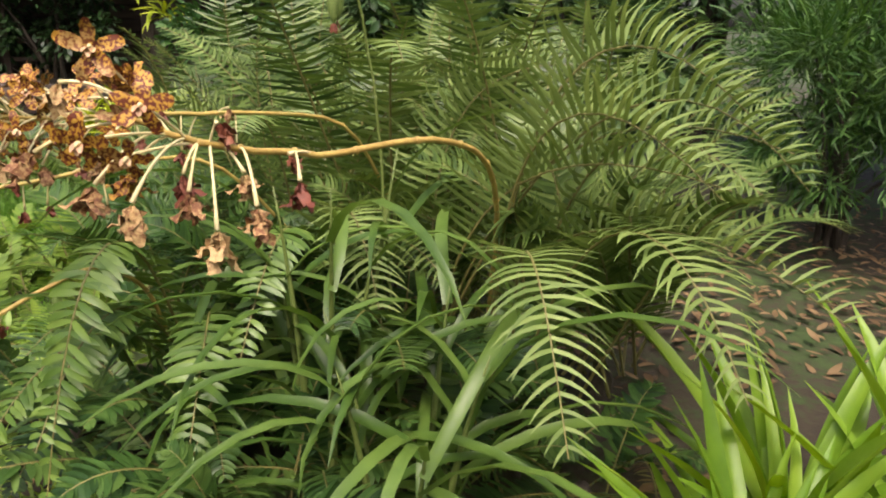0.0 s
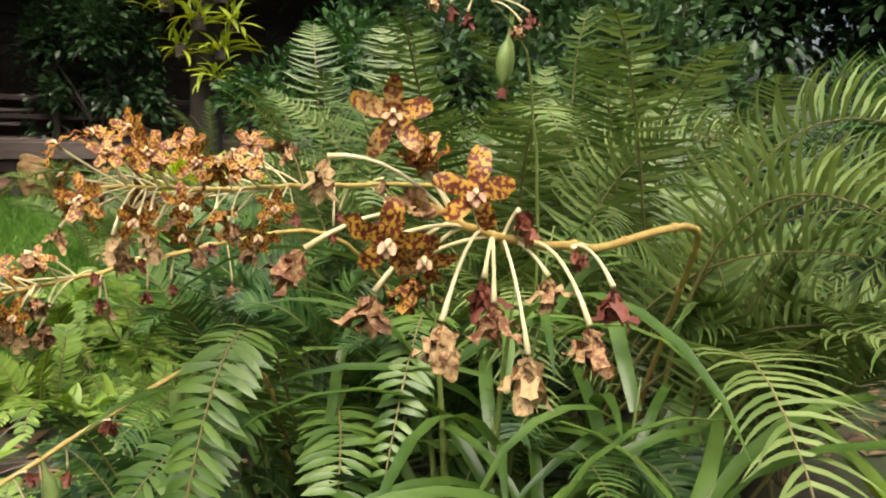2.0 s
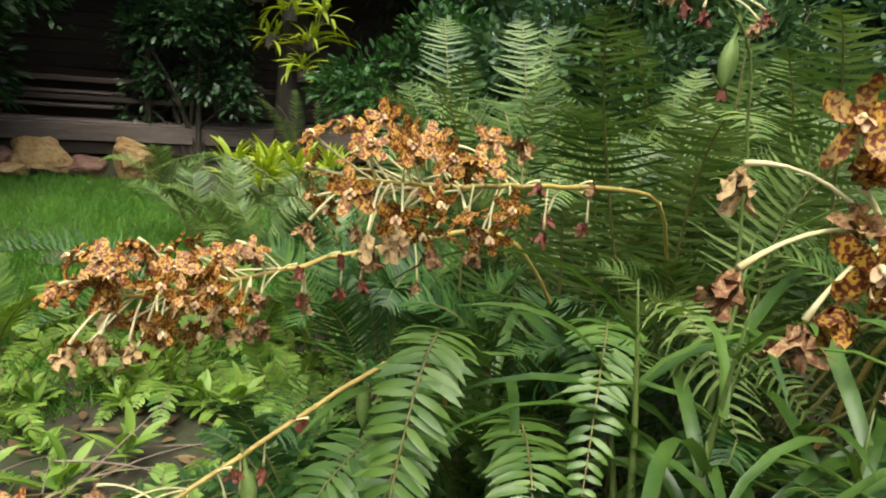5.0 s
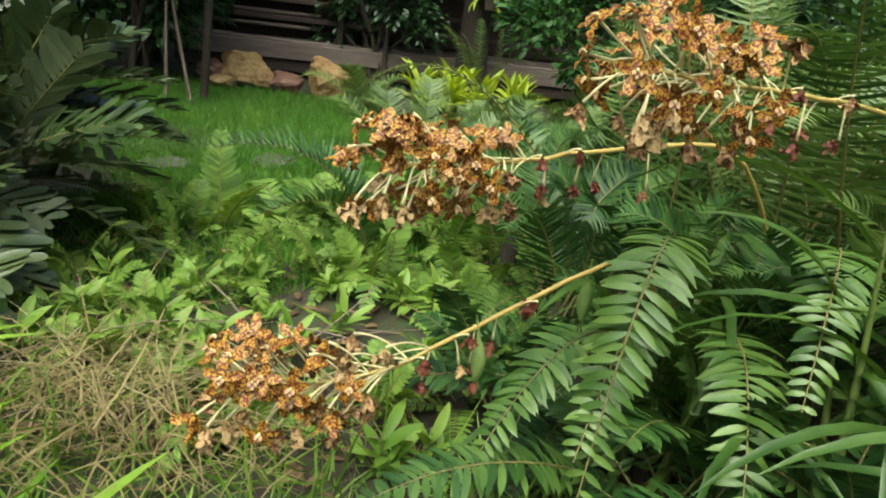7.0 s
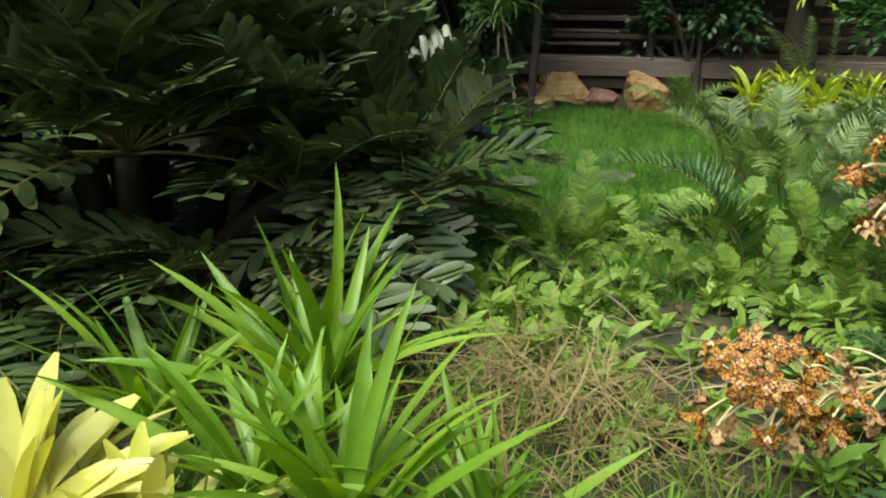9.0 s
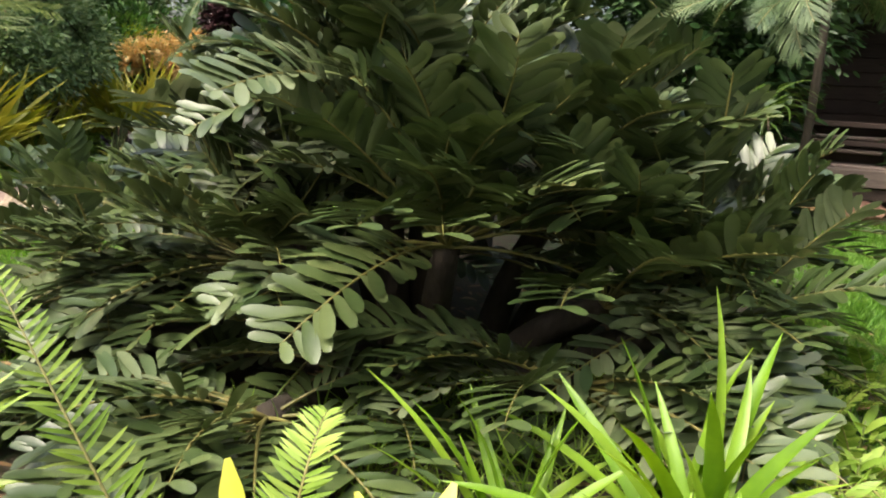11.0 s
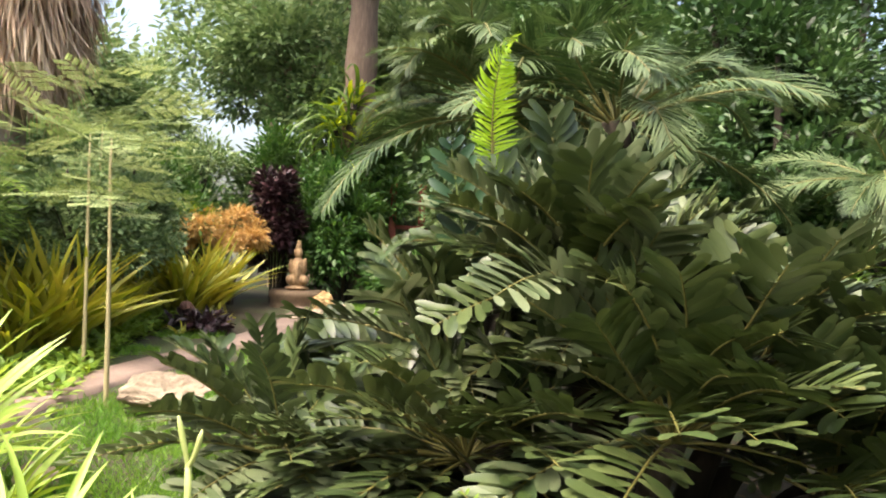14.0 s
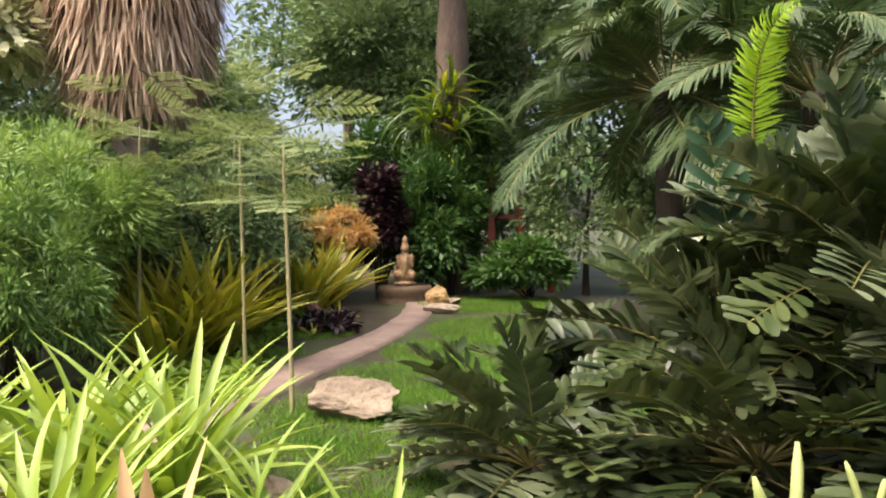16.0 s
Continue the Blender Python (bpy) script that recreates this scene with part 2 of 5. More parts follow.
def petal_material():
    """Yellow tepals with brown blotches; the older flowers fade to tan."""
    m, nt, bsdf, out = nodes_of("spotted_tepal")
    n = noise_node(nt, 210, 1.5, 0.45)
    big = noise_node(nt, 22, 3.0, 0.5)
    spots = ramp(nt, n.outputs[0], [(0.0, (0.065, 0.009, 0.004)), (0.495, (0.14, 0.026, 0.006)), (0.52, (0.43, 0.225, 0.022)), (1.0, (0.55, 0.36, 0.07))])
    old = ramp(nt, n.outputs[0], [(0.0, (0.10, 0.022, 0.010)), (0.46, (0.22, 0.08, 0.025)), (0.49, (0.42, 0.25, 0.08)), (1.0, (0.58, 0.42, 0.20))])
    info = nt.nodes.new("ShaderNodeObjectInfo")
    f = math_node(nt, "ADD", info.outputs["Random"], math_node(nt, "MULTIPLY", math_node(nt, "SUBTRACT", big.outputs[0], 0.5), 1.2))
    fade = ramp(nt, f, [(0.88, (0, 0, 0)), (1.3, (1, 1, 1))])
    mix = nt.nodes.new("ShaderNodeMix")
    mix.data_type = "RGBA"
    nt.links.new(fade.outputs[0], mix.inputs[0])
    nt.links.new(spots.outputs[0], mix.inputs[6])
    nt.links.new(old.outputs[0], mix.inputs[7])
    nt.links.new(mix.outputs[2], bsdf.inputs["Base Color"])
    bsdf.inputs["Roughness"].default_value = 0.55
    bump_to(nt, n.outputs[0], bsdf, 0.3, 0.003)
    return m


M["petal"] = petal_material()
M["petal_lip"] = rough_material("orchid_lip", [(0.3, (0.36, 0.16, 0.10)), (0.7, (0.60, 0.42, 0.22))], 60, 0.5, 0.2, 0.002)
M["petal_red"] = rough_material("wilted_red_flower", [(0.3, (0.07, 0.014, 0.008)), (0.55, (0.17, 0.042, 0.020)), (0.8, (0.34, 0.16, 0.07))], 60, 0.6, 0.3, 0.003)
M["petal_tan"] = rough_material("withered_flower", [(0.40, (0.12, 0.035, 0.013)), (0.47, (0.24, 0.11, 0.045)), (0.52, (0.42, 0.28, 0.12)), (0.75, (0.55, 0.41, 0.21))], 130, 0.7, 0.4, 0.003)


# ---- geometry helpers ----
class Geo:
    """Collects vertices and faces, with a material slot for each face."""

    def __init__(self):
        self.v, self.f, self.s, self.n = [], [], [], 0

    def add(self, verts, faces, slot=0):
        verts = np.asarray(verts, float).reshape(-1, 3)
        faces = np.asarray(faces, int)
        self.v.append(verts)
        self.f.extend((faces + self.n).tolist())
        self.s.extend([slot] * len(faces))
        self.n += len(verts)
        return self

    def mesh(self, name, mats, smooth=True):
        me = bpy.data.meshes.new(name)
        me.from_pydata(np.concatenate(self.v).tolist(), [], self.f)
        for m in mats:
            me.materials.append(m)
        if len(mats) > 1:
            me.polygons.foreach_set("material_index", self.s)
        if smooth:
            me.polygons.foreach_set("use_smooth", [True] * len(me.polygons))
        me.update()
        return me


def unit(v):
    v = np.asarray(v, float)
    return v / (np.linalg.norm(v, axis=-1, keepdims=True) + 1e-12)


def leaves(geo, base, way, normal, length, width, prof, droop=0.0, sick=0.0, fold=0.25, slot=0, wave=0.0):
    """Many blades at once: each a strip with a folded midrib that bends down by droop and aside by sick (radians)."""
    base, way = np.atleast_2d(np.asarray(base, float)), unit(np.atleast_2d(np.asarray(way, float)))
    count, k = len(base), len(prof)
    full = lambda a: np.broadcast_to(np.asarray(a, float), (count,))
    length, width, droop, sick, fold = full(length), full(width), full(droop), full(sick), full(fold)
    normal = np.broadcast_to(np.asarray(normal, float), (count, 3))
    side = unit(np.cross(way, normal))
    normal = np.cross(side, way)
    s = np.linspace(0, 1, k)
    a = droop[:, None] * s[None]
    b = sick[:, None] * s[None]
    d = way[:, None] * (np.cos(a) * np.cos(b))[..., None] - normal[:, None] * np.sin(a)[..., None] + side[:, None] * (np.sin(b) * np.cos(a))[..., None]
    step = d * (length / (k - 1))[:, None, None]
    pos = base[:, None] + np.concatenate([np.zeros((count, 1, 3)), np.cumsum(step[:, :-1], 1)], 1)
    up = way[:, None] * np.sin(a)[..., None] + normal[:, None] * np.cos(a)[..., None]
    across = unit(np.cross(d, up))
    half = 0.5 * width[:, None] * np.asarray(prof)[None]
    lift = up * (half * fold[:, None])[..., None]
    if wave:
        lift = lift + up * (half * wave * np.sin(s * 14 + rng.uniform(0, 6, (count, 1))))[..., None]
    v = np.stack([pos - across * half[..., None] + lift, pos, pos + across * half[..., None] + lift], 2)
    i = np.arange(k - 1)
    quads = np.concatenate([np.stack([3 * i, 3 * i + 3, 3 * i + 4, 3 * i + 1], 1), np.stack([3 * i + 1, 3 * i + 4, 3 * i + 5, 3 * i + 2], 1)])
    geo.add(v.reshape(-1, 3), (quads[None] + (np.arange(count) * 3 * k)[:, None, None]).reshape(-1, 4), slot)


def bezier(p0, p1, p2, n):
    t = np.linspace(0, 1, n)[:, None]
    p0, p1, p2 = (np.asarray(p, float) for p in (p0, p1, p2))
    return (1 - t) ** 2 * p0 + 2 * t * (1 - t) * p1 + t**2 * p2


def tube(geo, pts, radii, sides=6, slot=0, cap=True):
    pts = np.asarray(pts, float)
    n = len(pts)
    radii = np.broadcast_to(np.asarray(radii, float), (n,))
    tan = unit(np.gradient(pts, axis=0))
    ref = np.array((0.31, 0.95, 0.05)) if abs(tan[0][2]) > 0.8 else UP
    u = unit(np.cross(tan, ref))
    w = np.cross(tan, u)
    ang = np.linspace(0, 2 * np.pi, sides, endpoint=False)
    v = pts[:, None] + radii[:, None, None] * (np.cos(ang)[None, :, None] * u[:, None] + np.sin(ang)[None, :, None] * w[:, None])
    f = [(i * sides + j, i * sides + (j + 1) % sides, (i + 1) * sides + (j + 1) % sides, (i + 1) * sides + j) for i in range(n - 1) for j in range(sides)]
    geo.add(v.reshape(-1, 3), f, slot)
    if cap:
        for row in (0, n - 1):
            geo.f.append([geo.n - n * sides + row * sides + j for j in range(sides)])
            geo.s.append(slot)


def part(name, mesh, parent, m=None, label=""):
    ob = new(name, mesh)
    ob.parent = parent
    if m is not None:
        ob.matrix_basis = m
    return tagged(ob, label)


def thing(name, x, y, z, label, category, group="", kind="", turn=0.0, data=None):
    ob = new(name, data)
    ob.matrix_basis = pose(x, y, z, 0, 0, turn)
    return tagged(ob, label, category, group, kind)


def rand_dirs(n, low=-1.0, high=1.0):
    z = rng.uniform(low, high, n)
    a = rng.uniform(0, 2 * np.pi, n)
    r = np.sqrt(np.maximum(0, 1 - z * z))
    return np.stack([r * np.cos(a), r * np.sin(a), z], 1)


LANCE = (0.35, 0.95, 1.0, 0.8, 0.04)
BLADE = (0.75, 1.0, 0.98, 0.85, 0.6, 0.03)
SICKLE = (0.9, 1.0, 0.75, 0.45, 0.03)
SPOON = (0.3, 0.58, 0.8, 0.93, 1.0, 1.0, 0.88, 0.42)
OVAL = (0.15, 0.8, 1.0, 0.75, 0.05)


def frond(p0, p1, p2, pairs, leaf, width, prof, lean=65, droop=0.3, sick=0.0, lift=0.15, thick=0.006, side_hint=None, bare=0.12, taper=0.3, mats=(None, None), fold=0.2, jitter=0.08, missing=0.03, split=False, sweep=0.15):
    """A pinnate frond: (stalk mesh, leaflet mesh). The stalk is a curve; leaflets stand in pairs along it."""
    pts = bezier(p0, p1, p2, 14)
    g = Geo()
    tube(g, pts, np.linspace(thick, thick * 0.3, 14), 5, 0, False)
    stalk = g.mesh("frond_stalk", [mats[0]])
    u = np.linspace(bare, 0.985, pairs)
    at = np.stack([np.interp(u, np.linspace(0, 1, 14), pts[:, k]) for k in range(3)], 1)
    tan = unit(np.stack([np.interp(u, np.linspace(0, 1, 14), unit(np.gradient(pts, axis=0))[:, k]) for k in range(3)], 1))
    hint = UP if side_hint is None else np.asarray(side_hint, float)
    aside = unit(np.cross(tan, hint) + 1e-6)
    norm = unit(np.cross(aside, tan))
    env = np.clip(np.minimum(1.0, 0.55 + (u - bare) / 0.3), 0, 1) * np.where(u > 1 - taper, np.sqrt(np.clip((1.02 - u) / taper, 0, 1)), 1)
    g, single = Geo(), []
    for sgn in (-1, 1):
        keep = rng.random(pairs) > missing
        la = np.radians(lean * (1 - sweep * u)) + rng.normal(0, jitter, pairs)
        way = np.cos(la)[:, None] * tan + np.sin(la)[:, None] * (sgn * aside + lift * norm + rng.normal(0, jitter, (pairs, 3)))
        ln = leaf * env * rng.uniform(0.9, 1.08, pairs)
        leaves(g, at[keep], way[keep], norm[keep], ln[keep], (width * (0.55 + 0.45 * env))[keep], prof, droop * rng.uniform(0.6, 1.4, pairs)[keep], -sgn * sick, fold)
        if split:
            for q in np.flatnonzero(keep):
                one = Geo()
                leaves(one, at[q : q + 1], way[q : q + 1], norm[q : q + 1], ln[q], width * (0.55 + 0.45 * env[q]), prof, droop * rng.uniform(0.6, 1.4), -sgn * sick, fold)
                single.append(one.mesh("leaflet", [mats[1]]))
    return stalk, single if split else g.mesh("foliage", [mats[1]])


def frond_on(parent, name, meshes, m, label=""):
    ob = part(name, meshes[0], parent, m, label)
    if isinstance(meshes[1], list):
        for me in meshes[1]:
            part("leaflet", me, ob)
    else:
        tagged(part("foliage", meshes[1], ob), kind="stuff")
    return ob


# ---- ground, path, lawn ----
def rise(x, y):
    """Height of the ground: nearly flat with soft humps."""
    return 0.05 * np.sin(0.55 * x + 0.4) * np.cos(0.5 * y) * np.clip((np.hypot(x + 2, y - 1) - 1.5) / 4, 0, 1)


def ground_sheet():
    xs = np.concatenate([[-900, -300, -120, -60], np.arange(-40, 30.1, 0.6), [60, 120, 300, 900]])
    ys = np.concatenate([[-900, -300, -120, -60], np.arange(-24, 40.1, 0.6), [60, 120, 300, 900]])
    gx, gy = np.meshgrid(xs, ys, indexing="ij")
    gz = rise(gx, gy) + rng.normal(0, 0.006, gx.shape)
    g = Geo()
    ny = len(ys)
    i, j = np.meshgrid(np.arange(len(xs) - 1), np.arange(ny - 1), indexing="ij")
    a = (i * ny + j).ravel()
    g.add(np.stack([gx, gy, gz], -1), np.stack([a, a + ny, a + ny + 1, a + 1], 1))
    m, nt, bsdf, out = nodes_of("earth_and_moss")
    n1, n2 = noise_node(nt, 0.7, 6, 0.65), noise_node(nt, 14, 5, 0.7)
    v = math_node(nt, "ADD", math_node(nt, "MULTIPLY", n1.outputs[0], 0.6), math_node(nt, "MULTIPLY", n2.outputs[0], 0.4))
    col = ramp(nt, v, [(0.3, (0.014, 0.011, 0.007)), (0.47, (0.045, 0.034, 0.02)), (0.55, (0.035, 0.06, 0.014)), (0.75, (0.07, 0.12, 0.025))])
    nt.links.new(col.outputs[0], bsdf.inputs["Base Color"])
    bsdf.inputs["Roughness"].default_value = 0.95
    bump_to(nt, v, bsdf, 0.9, 0.04)
    return tagged(new("ground", g.mesh("ground", [m])), "dark earth with moss and thin grass", "ground", kind="structure")


ground_sheet()


def lawn(name, spots, per_m2, height, label):
    """Grass blades over round patches."""
    g = Geo()
    for cx, cy, r in spots:
        n = int(per_m2 * math.pi * r * r)
        a, q = rng.uniform(0, 2 * np.pi, n), r * np.sqrt(rng.random(n))
        x, y = cx + q * np.cos(a), cy + q * np.sin(a)
        way = rand_dirs(n, 0.55, 1.0)
        leaves(g, np.stack([x, y, rise(x, y)], 1), way, rand_dirs(n, -0.2, 0.2), rng.uniform(0.5, 1.2, n) * height, rng.uniform(0.004, 0.008, n), (1.0, 0.8, 0.05), rng.uniform(0.2, 1.1, n))
    return tagged(new(name, g.mesh(name, [M["grass"]])), label, "grass", kind="stuff")


lawn("lawn_grass", [(-4.2, 5.2, 1.5), (-3.2, 4.2, 1.2), (-3.3, 3.0, 0.9), (-2.3, 3.9, 1.0), (-5.2, 6.6, 1.3), (-3.2, 6.2, 1.2), (-7.0, 6.6, 1.2)], 1500, 0.10, "short green lawn grass in front of the rocks")
lawn("lawn_grass", [(-8.2, 0.6, 1.1), (-9.3, 1.6, 1.0), (-10.5, 3.0, 1.2), (-7.2, -0.6, 0.9), (-6.2, -0.7, 0.8), (-5.2, -0.9, 0.7), (-12.0, 4.6, 1.3), (-8.0, 2.2, 1.0), (-11.75, 0.75, 0.45), (-13.1, 2.0, 0.5), (-14.8, 6.4, 1.6)], 1500, 0.09, "short bright green lawn grass beside the path")


def garden_path():
    mid = np.array([(-6.2, -3.4), (-7.9, -1.75), (-9.4, -0.3), (-10.9, 1.15), (-12.5, 2.75), (-14.2, 4.2), (-16.4, 5.6), (-20.0, 7.2)])
    t = np.linspace(0, len(mid) - 1, 90)
    c = np.stack([np.interp(t, np.arange(len(mid)), mid[:, k]) for k in range(2)], 1)
    for _ in range(6):
        c[1:-1] = (c[:-2] + 2 * c[1:-1] + c[2:]) / 4
    tan = unit(np.gradient(c, axis=0))
    nrm = np.stack([-tan[:, 1], tan[:, 0]], 1)
    g = Geo()
    rows = []
    for q in (-1.0, -0.92, -0.4, 0.2, 0.92, 1.0):
        w = 0.28 * q + (rng.normal(0, 0.012, len(c)) if abs(q) > 0.9 else 0)
        p = c + nrm * (np.broadcast_to(w, (len(c),)))[:, None]
        top = -0.05 if abs(q) == 1.0 else 0.035
        rows.append(np.stack([p[:, 0], p[:, 1], rise(p[:, 0], p[:, 1]) + top], 1))
    n = len(c)
    f = [(r * n + i, r * n + i + 1, (r + 1) * n + i + 1, (r + 1) * n + i) for r in range(5) for i in range(n - 1)]
    g.add(np.concatenate(rows), f)
    return tagged(new("pavement", g.mesh("pavement", [M["path"]])), "worn pinkish brown concrete garden path", "path", kind="structure")


garden_path()


def rock_mesh(seed, sx, sy, sz, mat, sharp=0.35):
    """A weathered rock: a ball cut by planes and roughened."""
    bm = bmesh.new()
    bmesh.ops.create_icosphere(bm, subdivisions=5, radius=1.0)
    r = np.random.default_rng(seed)
    cuts = [(Vector(unit(r.normal(0, 1, 3))), r.uniform(0.45, 0.8)) for _ in range(17)]
    for v in bm.verts:
        p = v.co.copy()
        for n, d in cuts:
            over = p.dot(n) - d
            if over > 0:
                p -= n * over * 0.92
        k = noise.fractal(p * 1.6 + Vector((seed, 0, 0)), 1.0, 2.0, 5)
        p *= 1 + sharp * 0.5 * k + 0.05 * noise.fractal(p * 7, 1.0, 2.0, 4)
        v.co = Vector((p.x * sx, p.y * sy, p.z * sz))
    me = bpy.data.meshes.new("rock")
    bm.to_mesh(me)
    bm.free()
    me.materials.append(mat)
    return me


def rock(x, y, size, mat, seed, label, sink=0.25, turn=0.0, z=0.0):
    ob = thing("rock", x, y, z + size[2] * (1 - sink), label, "rock", turn=turn, data=rock_mesh(seed, *size, mat))
    return ob


rock(-6.1, 7.85, (0.36, 0.3, 0.26), M["ochre"], 3, "tall ochre weathered rock in front of the deck", 0.1, 20)
rock(-6.5, 7.75, (0.30, 0.26, 0.17), M["redrock"], 5, "low brown rock beside the tall ochre rock", 0.2)
rock(-6.15, 7.45, (0.24, 0.2, 0.12), M["ochre"], 8, "small ochre rock at the lawn's edge", 0.2)
rock(-5.1, 8.1, (0.42, 0.3, 0.27), M["ochre"], 12, "broad ochre rock with flat top at the lawn's edge", 0.1, -10)
rock(-5.6, 7.95, (0.26, 0.2, 0.16), M["redrock"], 14, "low reddish rock leaning on the ochre rock", 0.2)
rock(-8.45, 0.28, (0.52, 0.36, 0.2), M["boulder"], 21, "rounded grey tan boulder lying on the lawn", 0.2, 35)
rock(-7.0, -0.75, (0.22, 0.16, 0.1), M["boulder"], 23, "small grey stone in the grass", 0.2)
rock(-14.6, 4.95, (0.30, 0.25, 0.26), M["ochre"], 25, "orange brown rock beside the path", 0.1)
rock(-14.2, 4.75, (0.55, 0.22, 0.12), M["boulder"], 27, "long low tan rock beside the path", 0.1, 40)
rock(-14.9, 5.3, (0.4, 0.3, 0.16), M["boulder"], 28, "flat tan rock near the plinth", 0.1)
rock(-13.85, 2.2, (0.17, 0.14, 0.24), M["redrock"], 31, "upright reddish stone in the bed", 0.1)
for px, py, tr in ((-4.2, 4.15, 10), (-3.75, 4.75, 40)):
    thing("stepping_stone", px, py, float(rise(px, py)) + 0.012, "dark mossy stepping stone set in the grass", "paving stone", "stepping stones", turn=tr, data=rock_mesh(41, 0.27, 0.2, 0.045, M["paver"], 0.2))

# ---- the timber deck and dark wall at the back ----
DX = Vector((0.856, 0.518, 0))
DANG = math.degrees(math.atan2(DX.y, DX.x))


def box(geo, cx, cy, cz, sx, sy, sz, slot=0, bevel=0.01):
    b = min(bevel, sx / 4, sy / 4, sz / 4)
    v = []
    for ax, (dx, dy, dz) in enumerate(((0, b, b), (b, 0, b), (b, b, 0))):
        for kx in (-1, 1):
            for ky in (-1, 1):
                for kz in (-1, 1):
                    v.append((cx + kx * (sx / 2 - dx), cy + ky * (sy / 2 - dy), cz + kz * (sz / 2 - dz)))
    bm = bmesh.new()
    for p in v:
        bm.verts.new(p)
    bmesh.ops.convex_hull(bm, input=bm.verts[:])
    bm.verts.index_update()
    geo.add([tuple(w.co) for w in bm.verts], [[w.index for w in f.verts] for f in bm.faces if len(f.verts) == 3], slot) if bm.faces else None
    bm.free()


def box_mesh(name, sx, sy, sz, mat, bevel=0.01):
    g = Geo()
    box(g, 0, 0, 0, sx, sy, sz, 0, bevel)
    return g.mesh(name, [mat], False)


deck = thing("garden_deck", -5.5, 9.9, 0.0, "old brown timber deck with a board wall under a low roof", "deck", turn=DANG)
beam = box_mesh("edge_beam", 8.6, 0.10, 0.22, M["deck"])
part("edge_beam", beam, deck, pose(1.7, 0, 0.36))
part("fascia", box_mesh("fascia", 8.6, 0.06, 0.16, M["timber"]), deck, pose(1.7, 0.03, 0.16))
plank = box_mesh("plank", 8.6, 0.135, 0.035, M["deck"], 0.006)
for k in range(9):
    part("plank", plank, deck, pose(1.7, 0.12 + 0.145 * k, 0.485))
board = box_mesh("wall_board", 8.6, 0.03, 0.19, M["timber"], 0.008)
for k in range(13):
    part("wall_board", board, deck, pose(1.7, 1.5, 0.62 + 0.2 * k))
stud = box_mesh("post", 0.09, 0.09, 3.2, M["timber"])
for k in (-2.5, -0.4, 1.7, 3.8, 5.9):
    part("post", stud, deck, pose(k, 0.2, 1.6))
rail = box_mesh("rail", 8.6, 0.05, 0.07, M["timber"])
for z in (0.78, 1.02):
    part("rail", rail, deck, pose(1.7, 0.2, z))
tread = box_mesh("tread", 1.5, 0.26, 0.04, M["deck"])
riser = box_mesh("riser", 1.5, 0.03, 0.15, M["timber"])
for k in range(3):
    part("tread", tread, deck, pose(-1.4, 0.5 + 0.26 * k, 0.66 + 0.17 * k))
    part("riser", riser, deck, pose(-1.4, 0.62 + 0.26 * k, 0.57 + 0.17 * k))
part("roof", box_mesh("roof", 9.2, 3.4, 0.12, M["roof"]), deck, pose(1.7, 0.9, 3.3, 8))
part("back_wall", box_mesh("back_wall", 8.8, 0.15, 3.4, M["timber"]), deck, pose(1.7, 2.6, 1.7))


# ---- plants: kinds ----
def fern_set(name, count, length, arch, pairs, leaf, width, prof, mat, sags=(0.35, 0.6), **more):
    """Frond meshes of one kind, from upright to hanging. A frond leaves the origin towards +y."""
    made = []
    for k in range(count):
        e = arch[0] + (arch[1] - arch[0]) * k / max(1, count - 1) + rng.uniform(-4, 4)
        e0, ln = math.radians(e), length * rng.uniform(0.92, 1.08)
        sag = ln * rng.uniform(*sags)
        p1 = (rng.uniform(-0.05, 0.05) * ln, 0.55 * ln * math.cos(e0), 0.55 * ln * math.sin(e0))
        p2 = (rng.uniform(-0.12, 0.12) * ln, 0.95 * ln * math.cos(e0), 0.95 * ln * math.sin(e0) - sag)
        made.append(frond((0, 0, 0), p1, p2, pairs, leaf, width, prof, mats=(M["rachis"], mat), **more))
    return made


SICKLES = fern_set("sickle", 7, 1.5, (45, 84), 42, 0.20, 0.0135, SICKLE, M["fern"], lean=72, droop=0.5, sick=0.55, lift=0.35, taper=0.45)
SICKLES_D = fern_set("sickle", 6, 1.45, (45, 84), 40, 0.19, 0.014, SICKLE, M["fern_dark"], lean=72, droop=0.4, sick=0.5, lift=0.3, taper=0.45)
# the shade low in the bank is put into these leaves' colour
SWORDS = fern_set("sword", 7, 1.1, (25, 75), 38, 0.12, 0.024, LANCE, M["fern_dark"], lean=78, droop=0.35, sick=0.25, lift=0.1, taper=0.4, jitter=0.13)
SWORDS_L = fern_set("sword", 5, 0.8, (25, 80), 24, 0.10, 0.022, LANCE, M["fern_light"], lean=75, droop=0.3, sick=0.25, lift=0.1, taper=0.5)
FINE = fern_set("fine", 6, 2.2, (62, 87), 42, 0.18, 0.0125, SICKLE, M["fern"], lean=88, droop=0.3, sick=0.35, lift=0.05, taper=0.6, sags=(0.28, 0.55))
DRY = fern_set("dry", 3, 0.8, (15, 50), 22, 0.10, 0.018, LANCE, M["fern_dry"], lean=70, droop=0.6, sick=0.3, lift=0.0, missing=0.15)
PALMS = fern_set("palm", 5, 2.1, (20, 75), 68, 0.42, 0.016, LANCE, M["palm"], lean=52, droop=0.5, sick=0.1, lift=0.2, thick=0.014, taper=0.35, bare=0.18, sweep=0.4)


